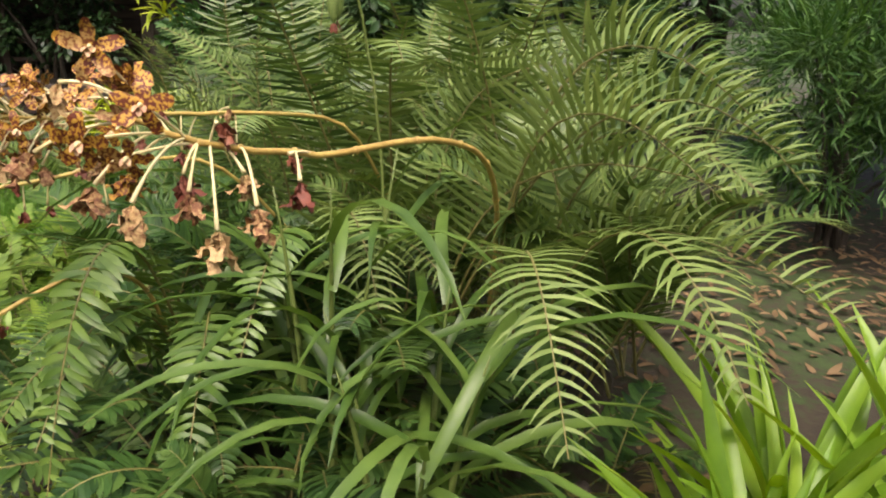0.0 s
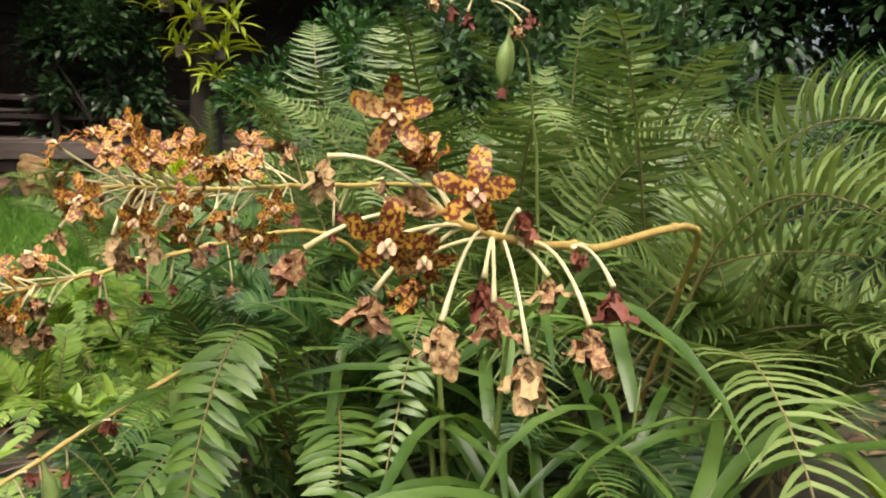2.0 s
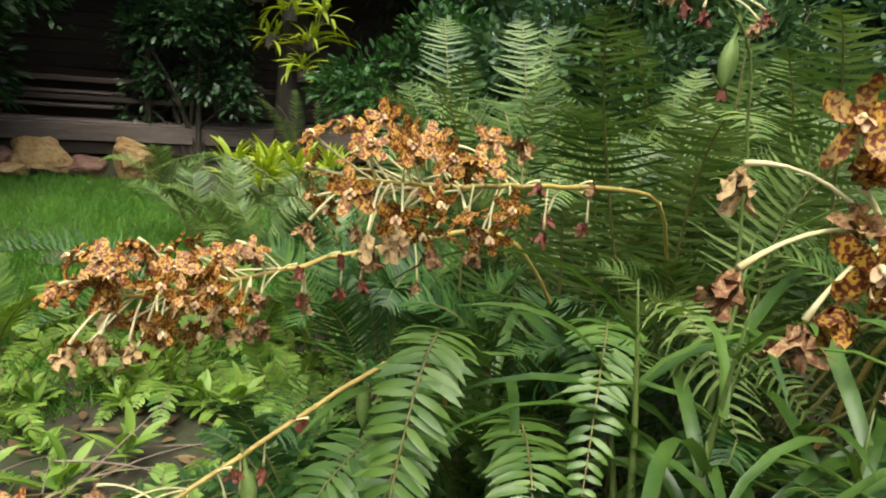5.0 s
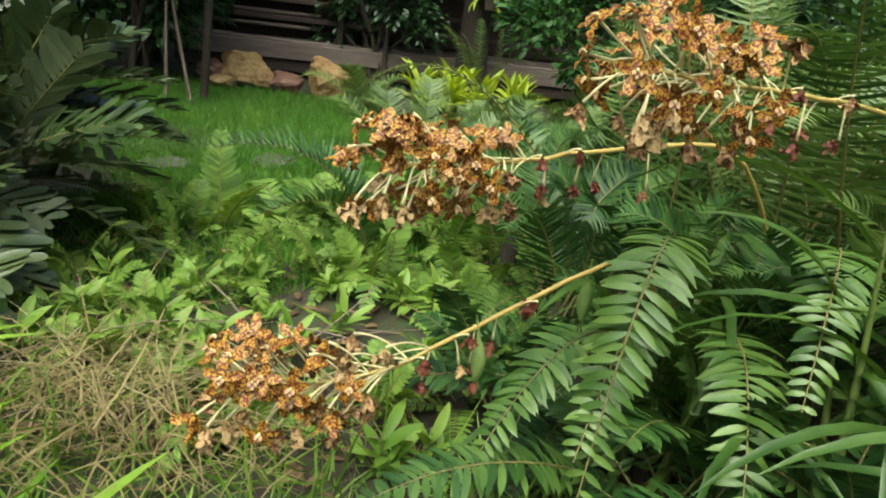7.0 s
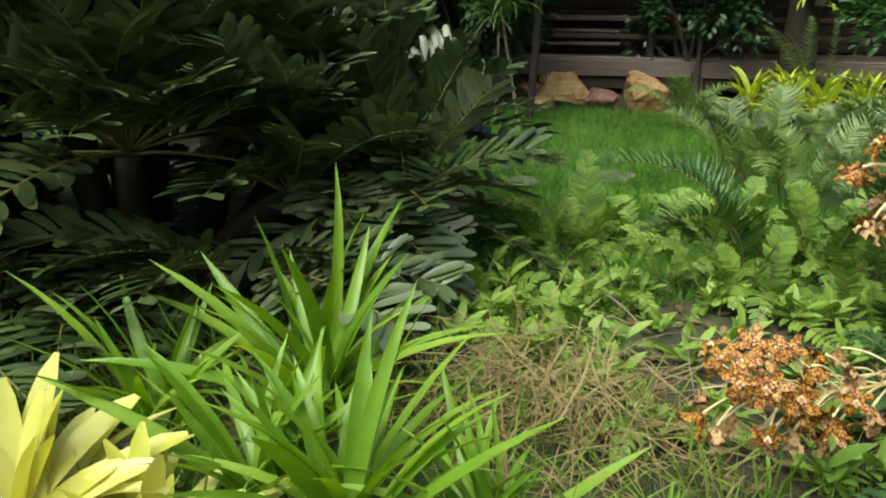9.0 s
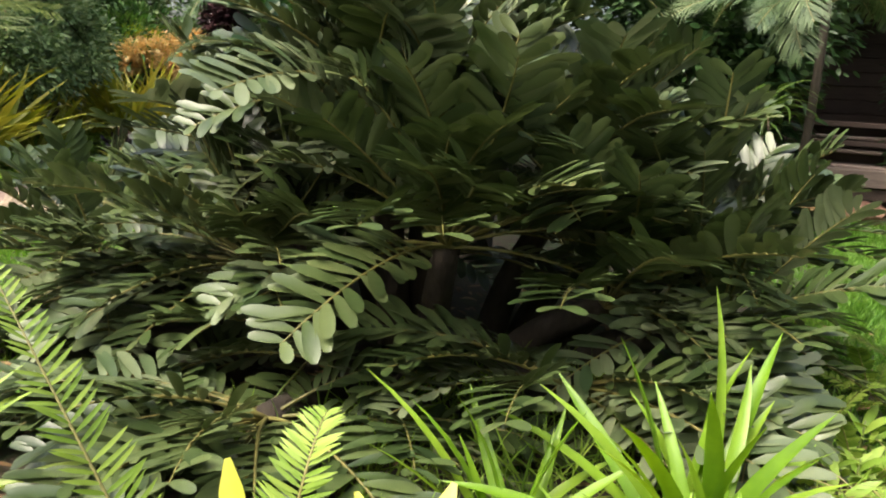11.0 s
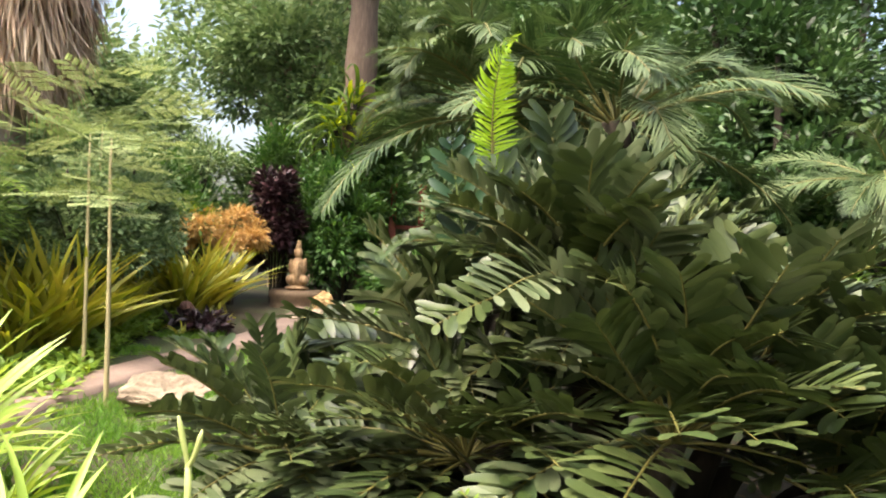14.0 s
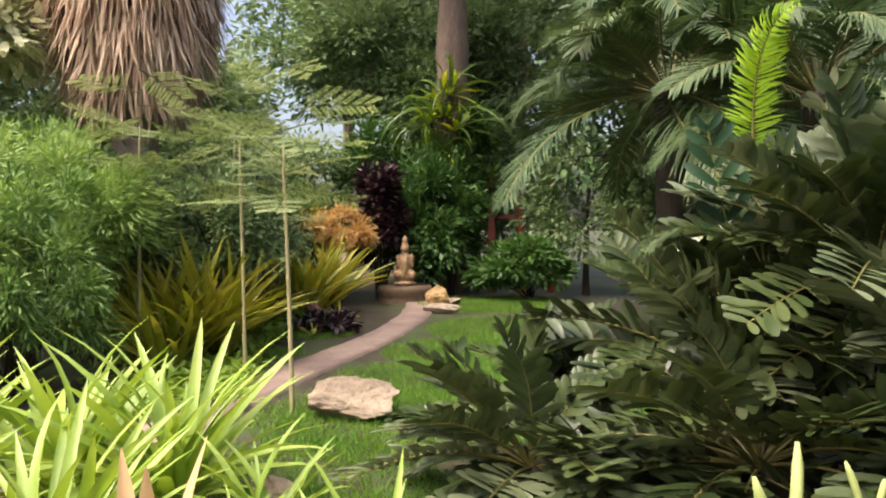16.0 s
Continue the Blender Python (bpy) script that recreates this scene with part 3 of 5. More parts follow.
def clump(name, x, y, z, sets, n, label, category="fern", scale=(0.75, 1.15), tilt=(0, 1), face=None, spread=0.08, group="", dry=0):
    """A tuft of fronds round one root. face: (middle, half width) of the bearings in degrees, from +y anticlockwise."""
    ob = thing(name, x, y, z, label, category, group)
    g = Geo()
    tube(g, [(0, 0, -z - 0.03), (0, 0, 0.0), (0, 0, 0.05)], [0.05, 0.045, 0.02], 7)
    part("rootstock", g.mesh("rootstock", [M["bark"]]), ob)
    lo, hi = int(tilt[0] * (len(sets) - 1)), int(round(tilt[1] * (len(sets) - 1)))
    for k in range(n):
        a = (face[0] + rng.uniform(-1, 1) * face[1]) if face else 360 * (k + rng.uniform(-0.4, 0.4)) / n
        s = rng.uniform(*scale)
        m = pose(*(rng.normal(0, spread, 2)), 0, rng.uniform(-6, 6), rng.uniform(-18, 18), a) @ Matrix.Scale(s, 4)
        use = DRY if k < dry else sets
        frond_on(ob, "frond", use[int(rng.integers(lo, hi + 1)) if k >= dry else k % 3], m, "dry brown frond" if k < dry else "")
    return ob


def strap_leaf_set(count, length, width, bend, prof, mat, fold=0.5, k=8, twist=0.2):
    made = []
    for q in range(count):
        g = Geo()
        e = math.radians(bend[0] + (bend[1] - bend[0]) * q / max(1, count - 1))
        pr = np.interp(np.linspace(0, 1, k), np.linspace(0, 1, len(prof)), prof)
        leaves(g, [(0, 0, 0)], [(0, math.cos(e), math.sin(e))], [(0, -math.sin(e), math.cos(e))], length * rng.uniform(0.85, 1.15), width * rng.uniform(0.85, 1.1), pr, rng.uniform(bend[2], bend[3]), rng.uniform(-twist, twist), fold)
        made.append(g.mesh("blade", [mat]))
    return made


PANDANS = strap_leaf_set(9, 0.95, 0.07, (42, 86, 0.25, 1.1), BLADE, M["pandan"], 0.45)
PANDANS_P = strap_leaf_set(9, 0.95, 0.068, (36, 86, 0.4, 1.4), BLADE, M["pandan_pale"], 0.45)
STRAPS = strap_leaf_set(9, 0.7, 0.036, (40, 75, 1.6, 2.7), BLADE, M["strap"], 0.35)
BROMS = strap_leaf_set(9, 0.40, 0.064, (28, 78, 0.1, 0.9), (0.75, 0.85, 0.95, 1.0, 1.0, 0.97, 0.82, 0.2), M["bromeliad"], 0.3, 9, 0.35)
BROMS_P = strap_leaf_set(5, 0.85, 0.095, (45, 84, 0.1, 0.5), (0.8, 1.0, 1.0, 0.9, 0.7, 0.05), M["brom_pink"], 0.35)
BROMS_G = strap_leaf_set(8, 1.35, 0.085, (44, 86, 0.2, 0.85), BLADE, M["brom_green"], 0.4)
LIMES = strap_leaf_set(5, 0.36, 0.05, (35, 85, 0.3, 1.2), LANCE, M["shrub_lime"], 0.3, 6)
HERBS = strap_leaf_set(5, 0.15, 0.045, (15, 70, 0.3, 0.9), OVAL, M["herb"], 0.25, 6)


def rosette(name, x, y, z, blades, n, label, category, scale=(0.75, 1.1), spread=0.03, leaf="leaf", group="", stem=0.0, hub=0.05):
    """Blades round one heart; the inner ones stand, the outer ones lie."""
    ob = thing(name, x, y, z, label, category, group)
    g = Geo()
    tube(g, [(0, 0, -0.04), (0, 0, stem * 0.6), (0, 0, stem + 0.06)], [hub, hub * 0.9, hub * 0.4], 7)
    part("stem", g.mesh("stem", [M["stem"]]), ob)
    for k in range(n):
        q = k / max(1, n - 1)
        i = int(np.clip(round(q * (len(blades) - 1) + rng.normal(0, 0.7)), 0, len(blades) - 1))
        m = pose(*rng.normal(0, spread, 2), stem * (0.55 + 0.45 * q), 0, rng.uniform(-25, 25), k * 137.5 + rng.uniform(-15, 15)) @ Matrix.Scale(rng.uniform(*scale), 4)
        part(leaf, blades[i], ob, m)
    return ob


def leaf_cloud(geo, n, centre, radii, size, ratio, prof, lumps=14, lump=0.42, droop=0.4, hollow=0.5, up=0.15, slot=0):
    """Leaves gathered in lumps over an uneven crown, thinner inside, with gaps."""
    cs = rand_dirs(lumps, -0.75, 1.0) * rng.uniform(hollow, 0.95, (lumps, 1))
    lr = lump * rng.uniform(0.6, 1.25, lumps)
    pick = rng.integers(0, lumps, n)
    off = rand_dirs(n, -0.6, 1.0)
    p = cs[pick] + off * (lr[pick] * rng.random(n) ** 0.45)[:, None]
    base = np.asarray(centre) + p * np.asarray(radii)
    way = unit(off + 0.6 * unit(p) + rng.normal(0, 0.45, (n, 3)) - np.array((0, 0, 0.25)))
    nrm = unit(rng.normal(0, 0.5, (n, 3)) + np.array((0, 0, 1.0 + up)))
    ln = size * rng.uniform(0.6, 1.25, n)
    leaves(geo, base, way, nrm, ln, ln * ratio, prof, droop * rng.uniform(0.3, 1.5, n), rng.normal(0, 0.2, n), 0.25, slot)
    return cs * np.asarray(radii) + np.asarray(centre)


def shrub(name, x, y, radii, n, size, ratio, mat, label, category="shrub", prof=LANCE, lumps=18, lump=0.4, z=0.0, turn=0.0, bark="bark", droop=0.4):
    """A bush: stems that branch into a leafy crown."""
    ob = thing(name, x, y, 0.0, label, category, turn=turn)
    centre = (0, 0, z + radii[2] * 0.95)
    g = Geo()
    tips = leaf_cloud(g, n, centre, radii, size, ratio, prof, lumps, lump, droop)
    tagged(part("crown", g.mesh("crown", [mat]), ob), kind="stuff")
    for k, t in enumerate(tips[:9]):
        root = np.array((rng.normal(0, 0.08), rng.normal(0, 0.08), -0.04))
        g = Geo()
        tube(g, bezier(root, (root[0], root[1], t[2] * 0.5), t, 8), np.linspace(0.025, 0.006, 8) * max(1, radii[2]), 5)
        part("stem", g.mesh("stem", [M[bark]]), ob)
    return ob


def tree_parts(height, trunk, crown_z, radii, n, size, mat, bark, ratio=0.45, lumps=26, limbs=9, lean=0.3, lump=0.34):
    g = Geo()
    tips = leaf_cloud(g, n, (0, 0, crown_z), radii, size, ratio, LANCE, lumps, lump, 0.4, 0.45)
    crown = g.mesh("crown", [mat])
    g = Geo()
    top = np.array((lean, lean * 0.4, height))
    spine = bezier((0, 0, -0.1), (-lean * 0.3, 0, height * 0.5), top, 16)
    tube(g, spine, trunk * np.concatenate([[1.5, 1.2], np.linspace(1.05, 0.3, 14)]), 10)
    for t in tips[:limbs]:
        s = spine[int(rng.integers(7, 15))]
        tube(g, bezier(s, (s + t) / 2 + np.array((0, 0, 0.25)), t, 7), np.linspace(trunk * 0.35, trunk * 0.06, 7), 6)
    return g.mesh("trunk", [M[bark]]), crown


def tree(x, y, meshes, label, turn=0.0, scale=1.0, name="tree", group=""):
    ob = thing(name, x, y, 0.0, label, "tree", group)
    ob.matrix_basis = pose(x, y, 0, 0, 0, turn) @ Matrix.Scale(scale, 4)
    part("trunk", meshes[0], ob)
    tagged(part("crown", meshes[1], ob), kind="stuff")
    return ob


# ---- the fern bank behind the orchids ----
FERN = "green sickle-leaved fern arching out of the bank"
DFERN = "dark green fern standing behind the orchids"
SWORD = "glossy sword fern hanging over the bank"
for x, y, n in ((0.55, 2.4, 16), (0.15, 2.75, 15), (0.35, 2.3, 9)):
    clump("fern", x, y, 0.25, SICKLES, n, FERN, scale=(0.85, 1.2), group="ferns of the bank")
for x, y, n in ((-0.45, 3.1, 15), (0.35, 3.5, 14), (-0.9, 3.5, 14), (-0.05, 3.9, 13), (0.2, 3.05, 13), (-0.5, 4.3, 12), (-0.15, 3.3, 12), (-0.75, 3.05, 12)):
    clump("fern", x, y, 0.1, FINE, n, DFERN, scale=(0.95, 1.3), group="ferns of the bank", spread=0.15)
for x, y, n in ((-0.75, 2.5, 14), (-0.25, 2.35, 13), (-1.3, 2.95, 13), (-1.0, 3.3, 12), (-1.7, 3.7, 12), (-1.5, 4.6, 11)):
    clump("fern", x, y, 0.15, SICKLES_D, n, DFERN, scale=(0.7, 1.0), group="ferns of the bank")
for x, y, n in ((-0.75, 1.95, 13), (-0.3, 1.85, 12), (-1.0, 2.3, 12), (0.05, 1.95, 11), (-1.3, 2.2, 9), (0.4, 1.85, 9), (-0.55, 1.65, 8)):
    clump("fern", x, y, 0.12, SWORDS, n, SWORD, scale=(0.6, 0.95), group="ferns of the bank", dry=1)


def single_frond(root, mids, label, name="fern"):
    """A fern of a few long fronds, each a curve from the root by way of a middle to its tip."""
    ob = thing(name, *root, label, "fern")
    g = Geo()
    tube(g, [(0, 0, -root[2] - 0.02), (0, 0, -0.02), (0, 0, 0.03)], [0.05, 0.045, 0.02], 7)
    part("rootstock", g.mesh("rootstock", [M["bark"]]), ob)
    for mid, tip, kind in mids:
        p1, p2 = (np.subtract(q, root) for q in (mid, tip))
        if kind == "sickle":
            fm = frond((0, 0, 0), p1, p2, 38, 0.19, 0.0125, SICKLE, lean=78, droop=0.45, sick=0.6, lift=0.25, mats=(M["rachis"], M["fern_pale"]), taper=0.3, bare=0.2, split=True)
        elif kind == "light":
            fm = frond((0, 0, 0), p1, p2, 30, 0.13, 0.022, LANCE, lean=70, droop=0.3, sick=0.3, lift=0.1, mats=(M["rachis"], M["fern_light"]), taper=0.6)
        elif kind == "fan":
            fm = frond((0, 0, 0), p1, p2, 34, 0.25, 0.0125, SICKLE, lean=80, droop=0.8, sick=0.35, lift=1.2, mats=(M["rachis"], M["fern_pale"]), taper=0.35, bare=0.25, split=root[1] < 3)
        elif kind == "young":
            fm = frond((0, 0, 0), p1, p2, 46, 0.11, 0.011, LANCE, lean=72, droop=0.3, sick=0.1, lift=0.5, mats=(M["rachis"], M["fern_light"]), taper=0.6)
        elif kind == "dark":
            fm = frond((0, 0, 0), p1, p2, 34, 0.17, 0.016, SICKLE, lean=66, droop=0.3, sick=0.5, lift=0.9, mats=(M["rachis"], M["fern_dark"]), taper=0.4)
        else:
            fm = frond((0, 0, 0), p1, p2, 52, 0.115, 0.021, LANCE, lean=84, droop=0.6, jitter=0.11, sick=0.25, lift=0.05, mats=(M["rachis"], M["sword"]), taper=0.35, bare=0.05, split=True)
        frond_on(ob, "frond", fm, None)
    return ob


single_frond((0.2, 2.1, 0.3), [((0.12, 1.8, 1.38), (0.24, 1.28, 0.62), "sickle"), ((0.40, 1.85, 1.42), (0.62, 1.35, 0.72), "sickle"), ((0.3, 2.1, 1.5), (0.72, 1.7, 1.10), "sickle")], "fern with long arching sickle-leaved fronds")
single_frond((-0.05, 2.25, 0.4), [((0.0, 2.1, 1.28), (0.66, 1.72, 1.1), "fan"), ((0.2, 2.2, 1.42), (0.9, 1.95, 1.16), "fan"), ((0.35, 2.0, 1.25), (0.95, 1.6, 0.8), "fan"), ((0.38, 1.98, 1.72), (0.86, 1.75, 1.10), "fan"), ((-0.2, 2.6, 1.35), (0.35, 2.4, 1.35), "fan")], "fern with fans of upright curling leaflets")
single_frond((0.12, 2.1, 0.5), [((0.10, 1.95, 1.62), (0.60, 1.62, 1.10), "fan"), ((0.16, 2.0, 1.80), (0.70, 1.80, 1.28), "fan")], "fern with long pale curling leaflets over the bank")
single_frond((-0.75, 3.15, 0.4), [((-0.8, 3.1, 1.15), (-1.4, 3.1, 1.08), "fan"), ((-0.6, 3.2, 1.3), (-0.1, 3.1, 1.2), "fan"), ((-0.8, 3.3, 1.35), (-1.2, 3.5, 1.25), "fan")], "fern with fans of upright curling leaflets")
single_frond((-0.85, 2.2, 0.2), [((-0.935, 1.85, 1.5), (-1.0, 1.5, 0.28), "sword"), ((-0.7, 2.1, 0.98), (-0.66, 1.5, 0.3), "sword"), ((-1.05, 2.0, 0.85), (-1.25, 1.6, 0.3), "sword"), ((-0.95, 1.95, 1.0), (-1.02, 1.52, 0.42), "sword")], "sword fern with broad glossy hanging fronds")
single_frond((-0.5, 2.35, 0.3), [((-0.5, 2.3, 1.25), (-0.58, 1.75, 0.55), "sword"), ((-0.4, 2.4, 1.3), (-0.2, 1.9, 0.6), "sickle")], "sword fern hanging beside the orchid leaves")
single_frond((-2.3, 3.25, 0.02), [((-2.4, 3.2, 0.75), (-3.1, 3.1, 0.5), "dark"), ((-2.5, 3.4, 0.7), (-3.0, 3.6, 0.35), "dark"), ((-2.2, 3.0, 0.6), (-2.6, 2.7, 0.35), "dark")], "low fern with dark upright leaflets beside the lawn")
single_frond((-3.15, 3.25, 0.0), [((-3.2, 3.3, 0.3), (-3.25, 3.38, 0.52), "light"), ((-3.0, 3.2, 0.3), (-2.85, 3.2, 0.35), "light"), ((-3.3, 3.1, 0.25), (-3.5, 2.95, 0.3), "light")], "upright light green fern at the lawn's edge")


# ---- orchids ----
def through_points(points, n):
    """A smooth curve through a few points."""
    p = np.asarray(points, float)
    u = np.linspace(0, len(p) - 1, n)
    c = np.stack([np.interp(u, np.arange(len(p)), p[:, k]) for k in range(3)], 1)
    for _ in range(max(1, n // 8)):
        c[1:-1] = (c[:-2] + 2 * c[1:-1] + c[2:]) / 4
    return c


def flower_mesh(foot, heart, face, kind, size=1.0):
    """One orchid flower on its pale stalk: open ones spread five blunt wavy tepals round a small lip, withered ones hang folded."""
    foot, heart, face = (np.asarray(q, float) for q in (foot, heart, face))
    ax = unit(face)
    g = Geo()
    reach = np.linalg.norm(heart - foot)
    hump = np.array((0, 0, 0.35 * reach)) if kind != "open" else -ax * 0.25 * reach
    end = heart - ax * 0.004
    tube(g, bezier(foot, (foot + heart) / 2 + hump * rng.uniform(0.5, 1.0), end, 8), np.concatenate([np.full(6, 0.0022), (0.0028, 0.0038)]), 6, 1)
    u = unit(np.cross(ax, UP + np.array((0.02, 0.01, 0))))
    w = np.cross(u, ax)
    turn = rng.uniform(-0.3, 0.3)
    if kind == "open":
        for k in range(5):
            a = math.radians(90 + 72 * k) + turn + rng.normal(0, 0.09)
            lift = rng.uniform(-0.15, 0.3)
            d = (u * math.cos(a) + w * math.sin(a)) * math.cos(lift) + ax * math.sin(lift)
            leaves(g, [heart], [d], [ax], size * 0.040 * rng.uniform(0.88, 1.1), size * 0.0195 * rng.uniform(0.85, 1.1), (0.3, 0.62, 0.88, 1.0, 1.0, 0.86, 0.4), rng.uniform(-0.8, 1.0), rng.normal(0, 0.25), rng.uniform(-0.2, 0.5), 0, 0.45)
        for k in (-1, 0, 1):
            leaves(g, [heart + ax * 0.003], [unit(ax * 0.9 - w * (0.7 if k == 0 else 0.2) + u * 0.5 * k)], [w], size * 0.014, size * 0.009, (0.5, 1.0, 0.9, 0.4), 0.7, 0, 0.6, 2)
        tube(g, [heart, heart + ax * 0.008 + w * 0.003, heart + ax * 0.013 + w * 0.001], [0.0035, 0.003, 0.0015], 6, 1)
    else:
        spread = 0.95 if kind == "old" else 0.42
        for k in range(9):
            a = math.radians(90 + 40 * k) + turn + rng.normal(0, 0.2)
            sp = spread * rng.uniform(0.5, 1.3)
            d = ax * math.cos(sp) + (u * math.cos(a) + w * math.sin(a)) * math.sin(sp)
            leaves(g, [heart], [d], [-(u * math.cos(a) + w * math.sin(a))], size * 0.048 * rng.uniform(0.7, 1.15), size * 0.020 * rng.uniform(0.7, 1.15), (0.3, 0.7, 1.0, 0.95, 0.7, 0.85, 0.3), rng.uniform(-1.1, 1.3), rng.normal(0, 0.5), rng.uniform(-0.5, 0.7), 0, 0.75)
    skin = {"open": "petal", "old": "petal", "shut": "petal_tan", "red": "petal_red"}[kind]
    return g.mesh("flower", [M[skin], M["pedicel"], M["petal_lip"]])


def pod_mesh():
    g = Geo()
    s = np.linspace(0, 1, 12)
    tube(g, np.stack([0.02 * np.sin(s * 2), 0 * s, 0.03 - 0.17 * s], 1), np.interp(s, [0, 0.35, 0.45, 0.65, 0.85, 1], [0.003, 0.004, 0.013, 0.019, 0.014, 0.003]), 9)
    leaves(g, [(0.018, 0, -0.14)] * 3, [(0.3, 0.2, -1), (-0.3, 0.2, -1), (0, -0.3, -1)], [(0, 1, 0)] * 3, 0.03, 0.014, LANCE, 0.3, 0, 0.3, 1)
    return g.mesh("seed_pod", [M["pod"], M["petal_red"]])


POD = pod_mesh()


def orchid(x, y, base, spikes, leaves_n, label):
    """An orchid: canes with arching strap leaves, and flower spikes as curves from the cane to the tip."""
    ob = thing("orchid_plant", x, y, 0.0, label, "orchid")
    for k in range(5):
        a = 72 * k + rng.uniform(-20, 20)
        g = Geo()
        r = 0.07 * rng.uniform(0.6, 1.4)
        dx, dy = r * math.cos(math.radians(a)), r * math.sin(math.radians(a))
        h = base * rng.uniform(0.7, 1.1)
        tube(g, bezier((dx, dy, -0.03), (dx * 1.5, dy * 1.5, h * 0.5), (dx * 3, dy * 3, h), 10), np.linspace(0.019, 0.002, 10), 8)
        cane = part("cane", g.mesh("cane", [M["stem"]]), ob)
        for i in range(leaves_n):
            q = 0.35 + 0.65 * i / leaves_n
            m = pose(dx * (1 + 2 * q), dy * (1 + 2 * q), h * q, 0, rng.uniform(-20, 20), a + (90 if i % 2 else -90) + rng.uniform(-50, 50)) @ Matrix.Scale(rng.uniform(0.75, 1.15), 4)
            part("leaf", STRAPS[int(rng.integers(0, 9))], cane, m)
    for line, blooms, pods, thick in spikes:
        here = np.array((x, y, 0))
        pts = through_points(np.asarray(line, float) - here, 34)
        pts[2:-2] += rng.normal(0, 0.0015, (30, 3))
        g = Geo()
        tube(g, pts, np.linspace(thick, thick * 0.5, 34), 7)
        for q in range(6, 32, 3):
            d = unit(pts[q + 1] - pts[q]) * 0.004
            r = thick * (1 - 0.5 * q / 34)
            tube(g, [pts[q] - d, pts[q], pts[q] + d], [r * 1.05, r * 1.35, r], 7)
        sp = part("flower_spike", g.mesh("flower_spike", [M["stalk" if thick > 0.006 else "stem"]]), ob)
        for foot, heart, face, kind, size in blooms(pts):
            part("flower", flower_mesh(foot, heart, face, kind, size), sp)
        for q in pods:
            c = pts[int(q * 33)]
            part("seed_pod", POD, sp, Matrix.Translation(c) @ pose(0, 0, 0, 0, 0, rng.uniform(0, 360)), "plump green seed pod")
    return ob


def truss(count, start, radius, hanging):
    """Blooms all round the outer part of a spike, with a few withered ones hanging before it."""
    def make(pts):
        made = []
        n = len(pts)
        for k in range(hanging):
            i = int(n * (start - 0.20 + 0.20 * k / hanging))
            heart = pts[i] + np.array((rng.normal(0, 0.02), rng.normal(0, 0.02), -rng.uniform(0.05, 0.115)))
            if k % 3 == 1:
                heart = pts[i] + np.array((0.035, 0.0, 0.012))
            made.append((pts[i], heart, (rng.normal(0, 0.3), rng.normal(0, 0.3), -1), "red" if rng.random() < 0.7 else "shut", 0.75))
        for k in range(count):
            q = start + (1 - start) * (k + 0.5) / count
            i = min(n - 2, int(n * q))
            along = unit(pts[i + 1] - pts[i])
            ring = k * 137.5 + rng.uniform(-25, 25)
            side = unit(np.cross(along, UP))
            out = side * math.cos(math.radians(ring)) + UP * math.sin(math.radians(ring))
            tip = max(0.0, (q - start) / (1 - start) - 0.75) * 4
            way = unit(out + along * (0.25 + 0.9 * tip * rng.random()))
            heart = pts[i] + way * radius * rng.uniform(0.72, 1.08)
            low = way[2] < -0.45
            early = q < start + 0.2 * (1 - start)
            r = rng.random()
            size = rng.uniform(0.9, 1.15)
            kind = ("shut" if r < 0.6 else "old") if low and r < 0.7 or early and r < 0.6 else "old" if r < 0.22 else "open"
            face = way + np.array((0, -0.45, 0.1)) + rng.normal(0, 0.25, 3) if kind == "open" else way * 0.5 - UP * 0.9 + rng.normal(0, 0.25, 3)
            made.append((pts[i - (2 if i > 4 else 0)], heart, face, kind, size))
        return made
    return make


